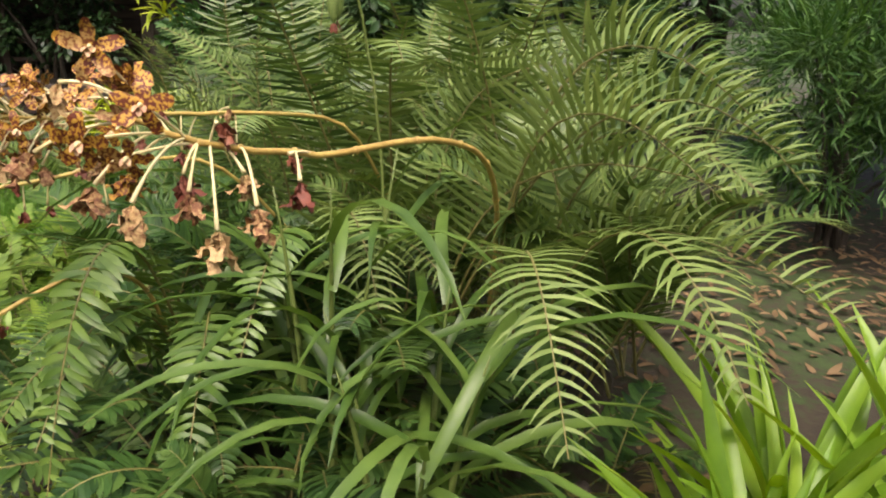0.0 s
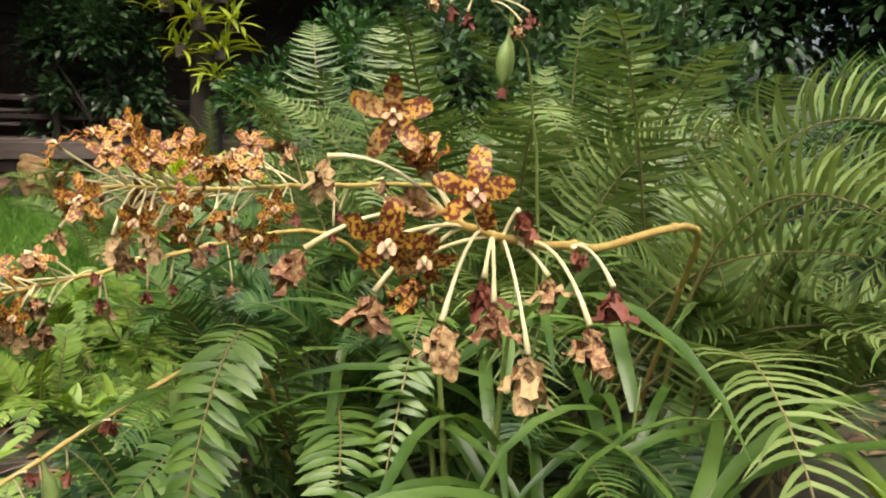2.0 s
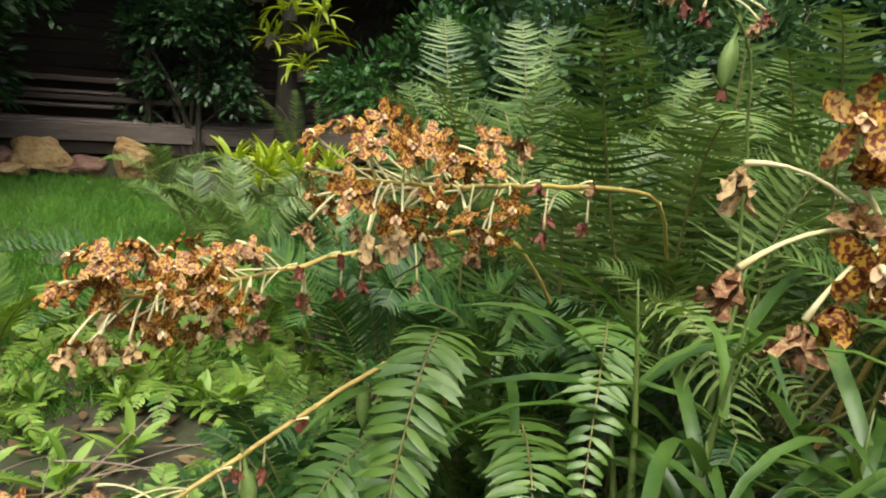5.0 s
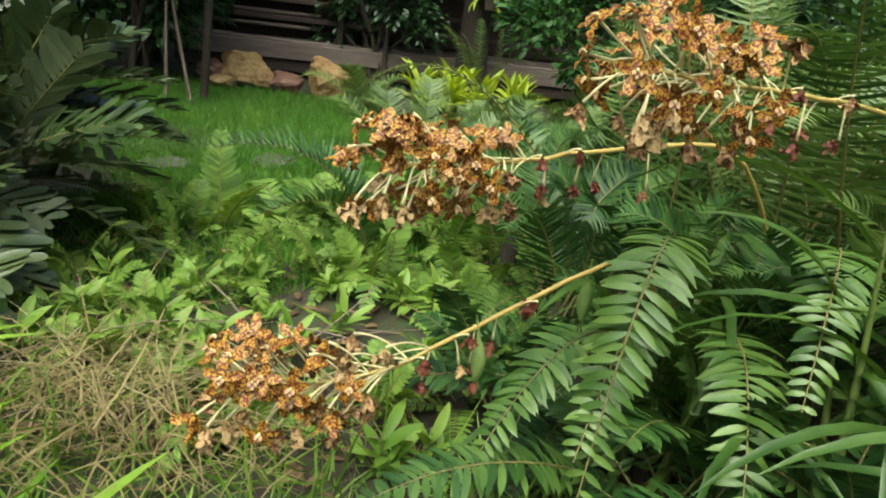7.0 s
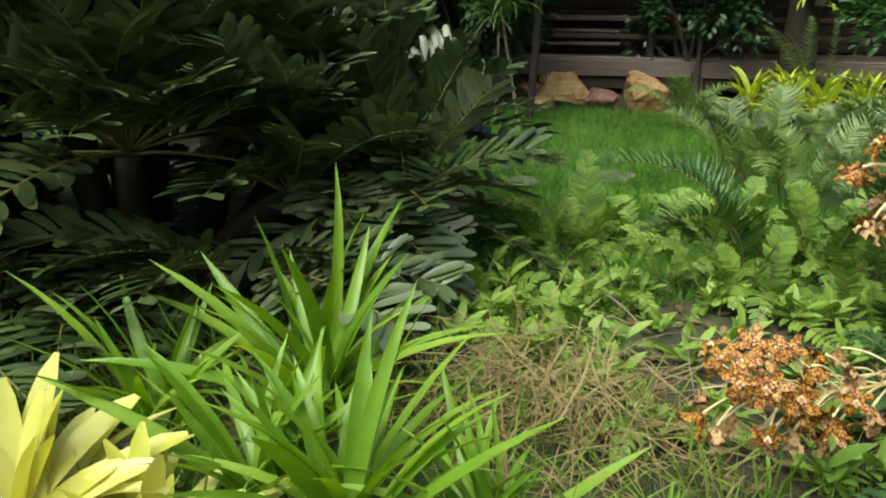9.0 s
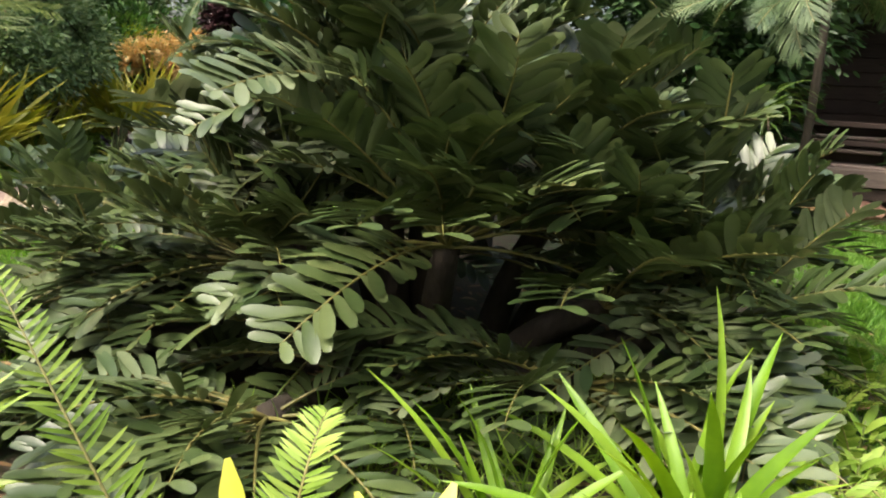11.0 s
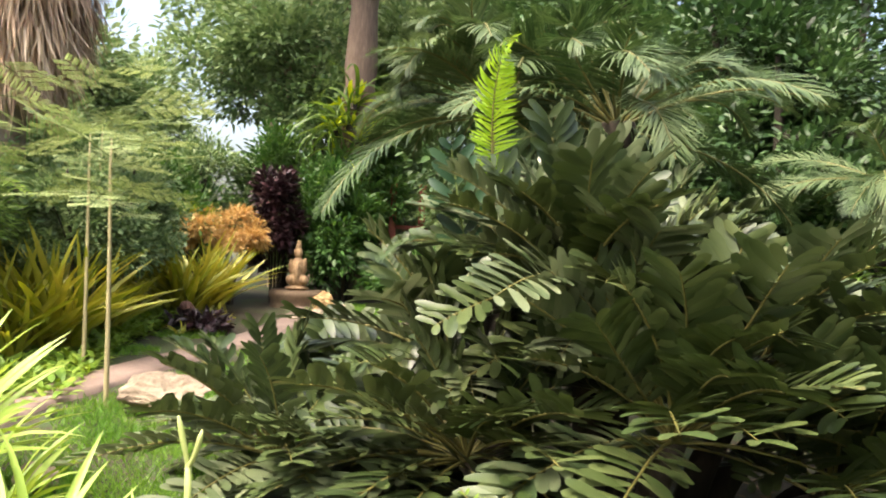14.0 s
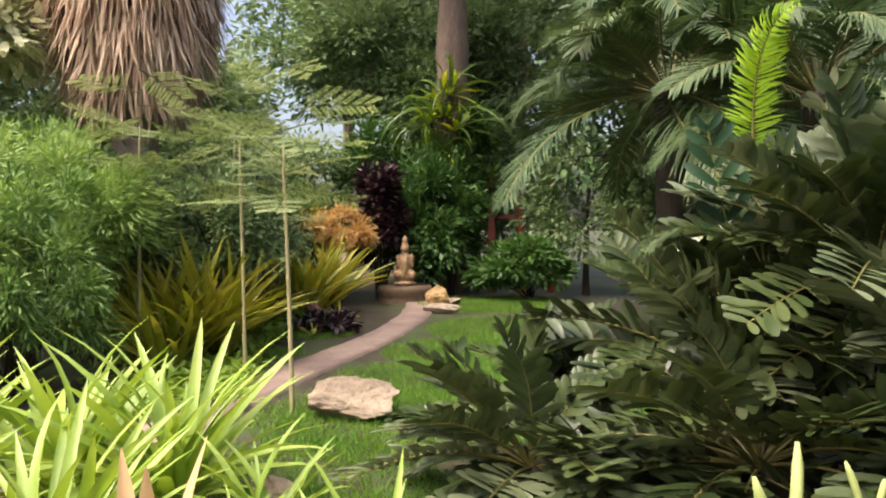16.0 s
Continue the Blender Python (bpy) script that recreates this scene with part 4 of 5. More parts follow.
def near_blooms(pts):
    """The few large blooms of the nearest spike: open ones face the walk, withered ones hang on long stalks."""
    here = np.array((-0.15, 1.95, 0.0))
    made = []
    for (hx, hy, hz), face, kind, size, q in (
        ((-0.501, 0.947, 1.421), (0.1, -1, 0.15), "open", 1.12, 0.90), ((-0.416, 0.886, 1.356), (0.15, -1, 0.05), "open", 1.1, 0.86),
        ((-0.492, 0.873, 1.309), (-0.1, -1, -0.35), "open", 1.08, 0.88), ((-0.463, 0.937, 1.28), (0.1, -1, -0.4), "open", 0.95, 0.84),
        ((-0.471, 0.982, 1.363), (0, -0.6, 1), "old", 0.95, 0.93), ((-0.475, 0.977, 1.322), (0, -1, 0.4), "shut", 0.9, 0.95),
        ((-0.576, 0.994, 1.368), (-0.3, -0.3, -1), "shut", 1.0, 0.93), ((-0.585, 0.924, 1.282), (-0.6, -0.6, -0.8), "shut", 1.05, 0.95),
        ((-0.514, 0.94, 1.236), (-0.2, -0.3, -1), "shut", 1.05, 0.92), ((-0.476, 0.967, 1.25), (0, -0.3, -1), "old", 0.95, 0.89),
        ((-0.44, 0.887, 1.226), (0.05, -0.2, -1), "shut", 1.15, 0.86), ((-0.388, 0.955, 1.228), (0.1, 0, -1), "shut", 1.0, 0.82),
        ((-0.349, 0.947, 1.176), (0, 0, -1), "shut", 1.25, 0.79), ((-0.326, 1.015, 1.245), (0.15, 0, -1), "shut", 0.95, 0.76),
        ((-0.288, 0.938, 1.215), (0.25, -0.1, -1), "shut", 1.05, 0.73), ((-0.249, 1.036, 1.232), (0.1, 0, -1), "red", 1.0, 0.64),
        ((-0.363, 1.02, 1.318), (0.3, 0.2, -0.6), "red", 0.9, 0.80), ((-0.40, 0.97, 1.25), (0.0, 0.1, -1), "red", 0.9, 0.83),
        ((-0.285, 1.13, 1.255), (0.3, 0.0, -0.5), "red", 0.6, 0.62),
    ):
        made.append((pts[int(q * 33)], np.array((hx, hy, hz)) - here, face, kind, size))
    return made


def top_blooms(pts):
    """Withered flowers and two long pods nodding from an upright spike."""
    return [(pts[i], pts[i] + np.array(d), (rng.normal(0, 0.2), -0.1, -1), "shut" if k % 2 else "red", 0.8) for k, (i, d) in enumerate(((33, (-0.05, -0.02, -0.05)), (33, (-0.09, -0.05, -0.035)), (32, (-0.02, -0.05, -0.06)), (29, (0.07, -0.04, -0.05)), (30, (0.10, 0.0, -0.03)), (31, (-0.02, -0.05, 0.03))))]


orchid(-0.15, 1.95, 0.7, [
    ([(0.12, 2.3, 0.5), (0.12, 2.05, 0.95), (0.06, 1.72, 1.17), (-0.06, 1.40, 1.258), (-0.226, 1.228, 1.239), (-0.345, 1.06, 1.273), (-0.414, 1.0, 1.298), (-0.475, 0.965, 1.335)], near_blooms, (), 0.0085),
    ([(-0.2, 2.15, 0.6), (-0.25, 2.12, 1.24), (-0.295, 2.08, 1.53), (-0.353, 2.03, 1.61), (-0.44, 1.97, 1.68)], top_blooms, (0.70, 0.74), 0.005),
], 4, "large orchid with strap leaves and spotted yellow brown flowers")
orchid(-0.85, 2.15, 0.6, [
    ([(-0.2, 2.95, 0.55), (-0.36, 2.45, 1.16), (-0.64, 1.98, 1.21), (-0.80, 1.77, 1.226), (-0.915, 1.616, 1.229), (-1.002, 1.519, 1.245), (-1.06, 1.45, 1.25)], truss(48, 0.54, 0.112, 6), (), 0.007),
    ([(-0.58, 2.7, 0.6), (-0.80, 2.30, 1.05), (-1.09, 1.955, 1.03), (-1.302, 1.716, 0.994), (-1.37, 1.60, 0.989), (-1.435, 1.497, 0.992), (-1.485, 1.39, 1.015)], truss(52, 0.52, 0.10, 8), (), 0.007),
    ([(-0.90, 2.15, 0.35), (-0.93, 2.06, 0.66), (-1.01, 1.905, 0.80), (-1.24, 1.65, 0.67), (-1.439, 1.435, 0.548), (-1.60, 1.33, 0.52), (-1.69, 1.22, 0.56)], truss(46, 0.66, 0.105, 8), (0.42, 0.55), 0.0075),
], 4, "large orchid with three leaning spikes of spotted brown flowers")
orchid(-0.10, 1.58, 0.84, [], 7, "orchid offshoot with drooping strap leaves")
orchid(-0.36, 1.95, 1.15, [], 5, "tall orchid offshoot with hanging strap leaves")

# ---- strap-leaved plants along the walk ----
PAN = "bright green pandan clump with long pointed leaves"
for x, y, n, s in ((0.72, 1.38, 34, 0.82), (0.98, 1.75, 30, 0.9), (0.28, 1.02, 14, 0.58), (1.3, 1.5, 28, 0.9), (0.55, 1.1, 16, 0.6)):
    rosette("pandan", x, y, 0.0, PANDANS, n, PAN, "pandan", (0.8 * s, 1.1 * s), group="pandans along the walk")
for x, y, n, s in ((-2.45, 0.8, 44, 0.66), (-2.95, 1.15, 36, 0.8), (-2.15, 1.0, 20, 0.5), (-1.75, 1.0, 18, 0.42), (-2.75, 0.75, 24, 0.6), (-3.3, 0.75, 20, 0.6)):
    rosette("pandan", x, y, 0.0, PANDANS, n, PAN, "pandan", (0.8 * s, 1.1 * s), group="pandans along the walk")
for x, y, n, s in ((-6.95, -1.3, 70, 0.95), (-6.2, -1.9, 60, 0.85), (-7.6, -2.3, 50, 1.0), (-6.4, -1.0, 28, 0.55), (-7.3, -1.75, 60, 1.0), (-6.7, -2.5, 46, 0.9), (-5.8, -1.4, 30, 0.5)):
    rosette("pandan", x, y, 0.0, PANDANS_P, n, "pale yellow-green pandan clump with long pointed leaves", "pandan", (0.8 * s, 1.1 * s), group="pale pandans by the lawn", stem=0.12)
rosette("pandan", -4.32, -0.72, 0.0, PANDANS_P, 34, "small pale pandan beside the zamia", "pandan", (0.6, 0.85))
rosette("pandan", -5.35, -1.05, 0.0, PANDANS_P, 28, "small pale pandan beside the zamia", "pandan", (0.55, 0.8))
rosette("bromeliad", -3.0, 0.22, 0.05, BROMS, 44, "pale yellow bromeliad with broad strap leaves", "bromeliad", (1.0, 1.25), group="yellow bromeliads")
rosette("bromeliad", -3.22, -0.12, 0.05, BROMS, 40, "pale yellow bromeliad with broad strap leaves", "bromeliad", (0.9, 1.15), group="yellow bromeliads")
rosette("bromeliad", -2.75, 0.42, 0.0, BROMS, 32, "pale yellow bromeliad with broad strap leaves", "bromeliad", (0.7, 0.95), group="yellow bromeliads")
rosette("bromeliad", -5.06, -1.79, 0.0, BROMS_P, 9, "bromeliad with broad pinkish yellow pale-tipped leaves", "bromeliad", (1.0, 1.1), stem=0.08)
single_frond((-3.1, -0.1, 0.0), [((-3.08, 0.0, 0.68), (-3.25, 0.15, 0.66), "young"), ((-3.3, -0.3, 0.6), (-3.72, -0.42, 0.95), "young")], "young cycad with narrow light green fronds", "young_cycad")

def forked_shoot(x, y, prongs, label):
    """A slender pale green stem that ends in blunt upright prongs."""
    ob = thing("shoot", x, y, 0.0, label, "plant", "pale shoots beside the walk")
    low = min(p[2] for p in prongs)
    fork = np.array((np.mean([p[0] for p in prongs]), np.mean([p[1] for p in prongs]), low - 0.07))
    g = Geo()
    tube(g, bezier((0, 0, -0.04), (0.03, 0.0, fork[2] * 0.5), fork, 12), np.linspace(0.009, 0.006, 12), 7)
    st = part("stem", g.mesh("stem", [M["shoot"]]), ob)
    for p in prongs:
        g = Geo()
        tube(g, bezier(fork, (fork + p) / 2 + np.array((0.01, 0.0, -0.01)), p, 8), (0.005, 0.0045, 0.0045, 0.005, 0.0055, 0.0055, 0.005, 0.002), 8)
        part("prong", g.mesh("prong", [M["shoot"]]), st)
    return ob


PALE_SHOOT = "slender pale green shoot with blunt upright prongs"
forked_shoot(-3.6, -1.46, (np.array((0.0, 0.01, 1.30)), np.array((0.02, -0.08, 1.29)), np.array((0.02, -0.03, 1.25))), PALE_SHOOT)
forked_shoot(-3.8, -0.98, (np.array((-0.01, -0.02, 1.15)), np.array((0.03, 0.01, 1.13))), PALE_SHOOT)

# ---- the zamia ----
ZAMS, ZAMS_P, ZAMS_S = [], [], []
for k in range(9):
    e0 = math.radians(-5 + 10.5 * k)
    ln = 0.9 * rng.uniform(0.9, 1.1)
    p1 = (0, 0.5 * ln * math.cos(e0), 0.5 * ln * math.sin(e0) + 0.08)
    p2 = (rng.uniform(-0.12, 0.12), ln * math.cos(e0), ln * math.sin(e0) - 0.22 * math.cos(e0))
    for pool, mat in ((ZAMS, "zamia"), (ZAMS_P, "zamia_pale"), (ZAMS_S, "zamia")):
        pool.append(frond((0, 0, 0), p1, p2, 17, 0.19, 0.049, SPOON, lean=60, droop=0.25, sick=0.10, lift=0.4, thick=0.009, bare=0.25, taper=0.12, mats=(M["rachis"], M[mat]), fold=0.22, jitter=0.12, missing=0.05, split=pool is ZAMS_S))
zamia = thing("zamia", -5.0, 1.6, 0.0, "large dark green cardboard zamia with stiff leathery fronds", "zamia")
for cx, cy, cz, n, s in ((0, 0, 1.1, 42, 1.15), (0.55, -0.25, 0.65, 40, 1.1), (-0.7, -0.45, 0.75, 28, 1.15), (0.4, 0.6, 0.8, 26, 1.15), (-0.4, 0.5, 1.15, 26, 1.15), (0.95, 0.35, 0.4, 24, 1.05), (-0.2, -0.8, 0.45, 38, 1.05), (0.35, -0.75, 0.2, 14, 0.95), (-0.95, 0.1, 0.4, 18, 1.05), (0.95, 1.0, 0.55, 26, 1.05), (-0.9, -1.05, 0.25, 24, 1.0), (0.0, -0.3, 1.25, 22, 1.0), (0.9, -0.75, 0.1, 16, 0.85), (0.3, 1.2, 0.6, 18, 1.0), (-0.4, -1.3, 0.1, 14, 0.9), (0.7, -1.15, 0.12, 22, 0.95), (1.2, -0.1, 0.2, 26, 1.05), (1.3, 0.7, 0.35, 22, 1.0), (0.1, -1.35, 0.1, 16, 0.9), (-1.1, -1.35, 0.3, 24, 1.0), (-1.3, -0.7, 0.3, 20, 1.0)):
    g = Geo()
    tube(g, bezier((cx * 0.5, cy * 0.5, -0.05), (cx * 0.6, cy * 0.6, cz * 0.5), (cx, cy, cz), 8), np.linspace(0.09, 0.06, 8), 9)
    part("stem", g.mesh("stem", [M["bark"]]), zamia)
    out = math.degrees(math.atan2(-cx, cy)) if (cx or cy) else 0
    n = int(n * 0.7) if cz < 0.28 else n
    for k in range(n):
        q = (k + 0.5) / n
        i = int(np.clip(round(q * (3 if cz < 0.28 else 8) + rng.normal(0, 0.8)), 0, 8))
        a = k * 137.5 + rng.uniform(-20, 20)
        if (cx or cy) and rng.random() < 0.6:
            a = out + rng.normal(0, 55)
        # pale fronds placed by position: some worn, others with light put into the colour
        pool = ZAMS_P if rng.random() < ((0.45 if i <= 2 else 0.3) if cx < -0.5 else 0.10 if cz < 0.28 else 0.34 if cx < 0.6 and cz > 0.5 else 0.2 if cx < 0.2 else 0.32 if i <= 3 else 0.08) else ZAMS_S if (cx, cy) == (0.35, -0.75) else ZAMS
        frond_on(zamia, "frond", pool[i], pose(cx, cy, cz, 0, rng.uniform(-25, 25), a) @ Matrix.Scale(s * rng.uniform(0.8, 1.1), 4), "grey-green frond, worn, with sky sheen in its colour" if pool is ZAMS_P else "")

for base, mid, tip in (((-5.35, 1.0, 1.0), (-5.50, 0.95, 1.45), (-5.56, 0.89, 1.98)),):
    c = np.array((-5.0, 1.6, 0.0))
    frond_on(zamia, "frond", frond(base - c, mid - c, tip - c, 9, 0.19, 0.050, SPOON, lean=52, droop=0.3, sick=0.1, lift=0.3, thick=0.009, bare=0.3, taper=0.15, side_hint=(0.8, -0.6, 0.25), mats=(M["stem"], M["zamia_blue"]), fold=0.2, jitter=0.06, missing=0.0), None, "young blue-green frond")

cyc = thing("cycad", -5.40, 1.15, 0.0, "cycad with one bright young frond behind the zamia", "cycad")
g = Geo()
tube(g, [(0, 0, -0.05), (0, 0, 0.7), (0, 0, 1.2)], [0.13, 0.12, 0.08], 10)
part("stem", g.mesh("stem", [M["bark"]]), cyc)
for mid, tip in (((-0.16, -0.12, 2.45), (0.30, -0.24, 2.46)), ((-0.12, -0.10, 2.05), (0.02, -0.05, 2.42))):
    frond_on(cyc, "frond", frond((0, 0, 1.2), mid, tip, 44, 0.15, 0.0125, LANCE, lean=68, droop=1.2, lift=0.5, jitter=0.12, side_hint=(0.6, -0.8, 0.6), mats=(M["rachis"], M["cycad"]), thick=0.008, bare=0.4, taper=0.45), None, "bright yellow-green young frond")
for k in range(4):
    frond_on(cyc, "frond", PALMS[2 + k % 3], pose(0, 0, 1.2, 0, 0, -20 + 60 * k) @ Matrix.Scale(0.5, 4))


# ---- palms ----
def palm(x, y, height, n, label, scale=(0.8, 1.1), radius=0.09, tilt=(0, 1)):
    ob = thing("palm", x, y, 0.0, label, "palm")
    g = Geo()
    zs = np.linspace(-0.05, height, 18)
    tube(g, np.stack([0.05 * np.sin(zs), 0 * zs, zs], 1), radius * (1 + 0.08 * (np.arange(18) % 2)), 10)
    part("trunk", g.mesh("trunk", [M["bark"]]), ob)
    for k in range(n):
        i = int(rng.integers(int(tilt[0] * 4), int(tilt[1] * 4) + 1))
        frond_on(ob, "frond", PALMS[i], pose(0.05 * math.sin(height), 0, height - 0.05, rng.uniform(-12, 6) if k < 0.6 * n else rng.uniform(-45, -15), rng.uniform(-25, 25), 137.5 * k + rng.uniform(-15, 15)) @ Matrix.Scale(rng.uniform(*scale), 4))
    return ob


palm(-7.7, 3.05, 2.7, 58, "feather palm with drooping grey-green fronds behind the zamia", (0.8, 1.1), 0.13)
palm(-6.3, 3.0, 2.45, 30, "feather palm with arching fronds on brown stalks", (0.75, 1.0), 0.13, (0.25, 1))
palm(-8.0, 4.6, 2.5, 18, "feather palm with drooping grey-green fronds", (0.8, 1.1), 0.12)
palm(-5.7, 6.5, 2.25, 18, "slender palm with fronds hanging over the lawn", (0.7, 0.95), 0.04, (0, 0.75))


def skirt_palm(x, y):
    """A fan palm whose dead leaves hang as a thick skirt round the trunk."""
    ob = thing("fan_palm", x, y, 0.0, "tall fan palm with a thick skirt of dead brown leaves", "palm")
    g = Geo()
    zs = np.linspace(-0.1, 7.4, 20)
    tube(g, np.stack([0 * zs, 0 * zs, zs], 1), np.linspace(0.32, 0.24, 20), 12)
    part("trunk", g.mesh("trunk", [M["bark_pale"]]), ob)
    for tier in range(13):
        z = 3.48 + 0.33 * tier
        g = Geo()
        n = 560
        a = rng.uniform(0, 2 * np.pi, n)
        r = (1.08 - 0.5 * rng.random(n) ** 1.6) * np.interp(tier, [0, 2, 4, 12], [0.62, 0.88, 1.0, 1.05])
        out = np.stack([np.cos(a), np.sin(a), 0 * a], 1)
        base = out * r[:, None] + np.stack([0 * a, 0 * a, z + rng.uniform(-0.17, 0.17, n) - 0.2 * r], 1)
        way = unit(out * rng.uniform(0.05, 0.6, n)[:, None] + rng.normal(0, 0.12, (n, 3)) - UP)
        leaves(g, base, way, out, rng.uniform(0.36, 0.75, n), rng.uniform(0.02, 0.045, n), (0.9, 1.0, 0.85, 0.6, 0.25, 0.05), rng.uniform(-0.3, 0.4, n), rng.normal(0, 0.12, n), 0.5)
        part("dead_leaves", g.mesh("dead_leaves", [M["skirt" if tier < 5 else "skirt_old"]]), ob)
    fan = Geo()
    k = np.radians(np.linspace(-95, 95, 30))
    leaves(fan, [(0, 0.9, 0)] * 30, np.stack([np.sin(k), np.cos(k), 0 * k], 1), UP, 0.85, 0.055, LANCE, 0.5, 0, 0.4)
    tube(fan, [(0, 0, 0), (0, 0.5, 0.03), (0, 0.9, 0)], [0.02, 0.016, 0.012], 6, 1)
    fm = fan.mesh("fan_leaf", [M["palm"], M["stem"]])
    for q in range(26):
        part("fan_leaf", fm, ob, pose(0, 0, 7.3, rng.uniform(-35, 70), rng.uniform(-20, 20), 137.5 * q))
    return ob


skirt_palm(-13.45, -0.4)

# ---- shrubs and bedding round the far path ----
shrub("bamboo_shrub", -11.7, -1.75, (1.45, 1.3, 1.42), 26000, 0.105, 0.17, M["bamboo"], "dense green fine-leaved bamboo shrub", "shrub", LANCE, 40, 0.3, droop=0.5)
shrub("bamboo_shrub", -10.5, -1.95, (1.05, 0.95, 1.1), 13000, 0.105, 0.17, M["bamboo"], "dense green fine-leaved bamboo shrub", "shrub", LANCE, 36, 0.26, droop=0.5)
shrub("bamboo_shrub", -13.6, -3.0, (1.5, 1.4, 1.5), 10000, 0.11, 0.17, M["bamboo"], "dense green fine-leaved bamboo shrub", "shrub", LANCE, 36, 0.3, droop=0.5)
for x, y, n, s in ((-11.6, 0.0, 110, 1.15), (-12.4, -0.6, 60, 1.1), (-11.2, -0.5, 46, 1.0), (-15.2, 2.55, 100, 1.15), (-15.9, 3.2, 74, 1.2), (-13.1, 0.8, 50, 0.9), (-16.2, 2.2, 30, 1.1)):
    rosette("bromeliad", x, y, 0.0, BROMS_G, n, "large olive green bromeliad with yellow and brown tipped leaves", "bromeliad", (0.75 * s, 1.05 * s), spread=0.12, group="large bromeliads by the path", hub=0.08)
shrub("croton", -17.3, 4.05, (1.2, 0.8, 0.55), 5200, 0.16, 0.17, M["orange"], "orange yellow croton with narrow leaves", "croton", LANCE, 34, 0.24, z=1.0)
shrub("croton", -16.9, 3.35, (0.7, 0.6, 0.4), 2200, 0.15, 0.17, M["orange"], "orange yellow croton with narrow leaves", "croton", LANCE, 20, 0.26, z=1.05)
shrub("croton", -17.6, 3.3, (0.55, 0.5, 0.45), 900, 0.2, 0.2, M["shrub_lime"], "lime green croton beside the orange one", "croton", LANCE, 12, 0.4, z=1.15)
shrub("purple_shrub", -17.2, 5.1, (0.62, 0.6, 1.15), 3400, 0.17, 0.45, M["purple"], "dark purple-leaved shrub behind the statue", "shrub", OVAL, 20, 0.36, z=0.5)
shrub("bed_plant", -13.4, 2.1, (0.6, 0.5, 0.14), 500, 0.14, 0.4, M["purple"], "low dark purple bedding plant", "plant", OVAL, 12, 0.4)
for x, y in ((-13.1, 1.85), (-14.2, 2.4), (-13.9, 2.75), (-14.5, 2.9)):
    rosette("cup_bromeliad", x, y, 0.0, BROMS, 7, "small pale upright bromeliad in the bed", "bromeliad", (0.6, 0.85), group="small pale bromeliads")


def statue(x, y):
    """A seated figure in sandstone, plain and worn, as one body."""
    bm = bmesh.new()
    for (cx, cy, cz), (sx, sy, sz) in (((0, 0, 0.05), (0.30, 0.26, 0.06)), ((0, -0.02, 0.22), (0.27, 0.22, 0.17)), ((0, 0, 0.48), (0.17, 0.14, 0.27)), ((0, 0, 0.80), (0.11, 0.11, 0.14)), ((0, 0, 0.96), (0.07, 0.07, 0.11)), ((0.17, 0.10, 0.22), (0.11, 0.14, 0.10)), ((-0.17, 0.10, 0.22), (0.11, 0.14, 0.10)), ((0.17, 0.03, 0.52), (0.06, 0.07, 0.17)), ((-0.17, 0.03, 0.52), (0.06, 0.07, 0.17)), ((0, 0.14, 0.36), (0.07, 0.08, 0.25))):
        bmesh.ops.create_icosphere(bm, subdivisions=3, radius=1.0, matrix=Matrix.Translation((cx, cy, cz)) @ Matrix.Diagonal((sx, sy, sz, 1)))
    for v in bm.verts:
        v.co += v.normal * 0.012 * noise.fractal(v.co * 9, 1.0, 2.0, 4)
    me = bpy.data.meshes.new("statue")
    bm.to_mesh(me)
    bm.free()
    me.materials.append(M["statue"])
    me.polygons.foreach_set("use_smooth", [True] * len(me.polygons))
    return thing("statue", x, y, 0.36, "worn tan sandstone seated statue on a low plinth", "statue", turn=-120, data=me)


figure = statue(-16.45, 5.23)
figure.scale = (0.82, 0.82, 0.95)
melt = figure.modifiers.new("melt", "REMESH")
melt.mode, melt.voxel_size, melt.use_smooth_shade = "VOXEL", 0.014, True
g = Geo()
s = np.linspace(0, 1, 7)
tube(g, np.stack([0 * s, 0 * s, -0.05 + 0.41 * s], 1), (0.55, 0.55, 0.53, 0.53, 0.56, 0.56, 0.54), 22)
thing("plinth", -16.45, 5.23, 0.0, "low round brown stone plinth under the statue", "plinth", data=g.mesh("plinth", [M["plinth"]]))


def sapling(x, y, h, lean, label):
    """A thin bare cane with flat tiers of fine feathery leaves at its top."""
    ob = thing("sapling", x, y, 0.0, label, "sapling", "thin saplings by the path")
    g = Geo()
    spine = bezier((0, 0, -0.05), (lean * 0.2, 0, h * 0.5), (lean, 0.1 * lean, h), 14)
    tube(g, np.concatenate([spine, [spine[-1] + np.array((0, 0, 0.25))]]), np.append(np.linspace(0.022, 0.013, 14), 0.006), 7)
    part("stem", g.mesh("stem", [M["cane"]]), ob)
    for k in range(17):
        fm = SPRAYS[k % 4]
        q = spine[-1 - (k % 4)]
        part("spray", fm, ob, Matrix.Translation(q) @ pose(0, 0, 0.06 * k - 0.15, rng.uniform(-30, 25), rng.uniform(-20, 20), 137.5 * k) @ Matrix.Scale(rng.uniform(0.5, 0.85), 4))
    return ob


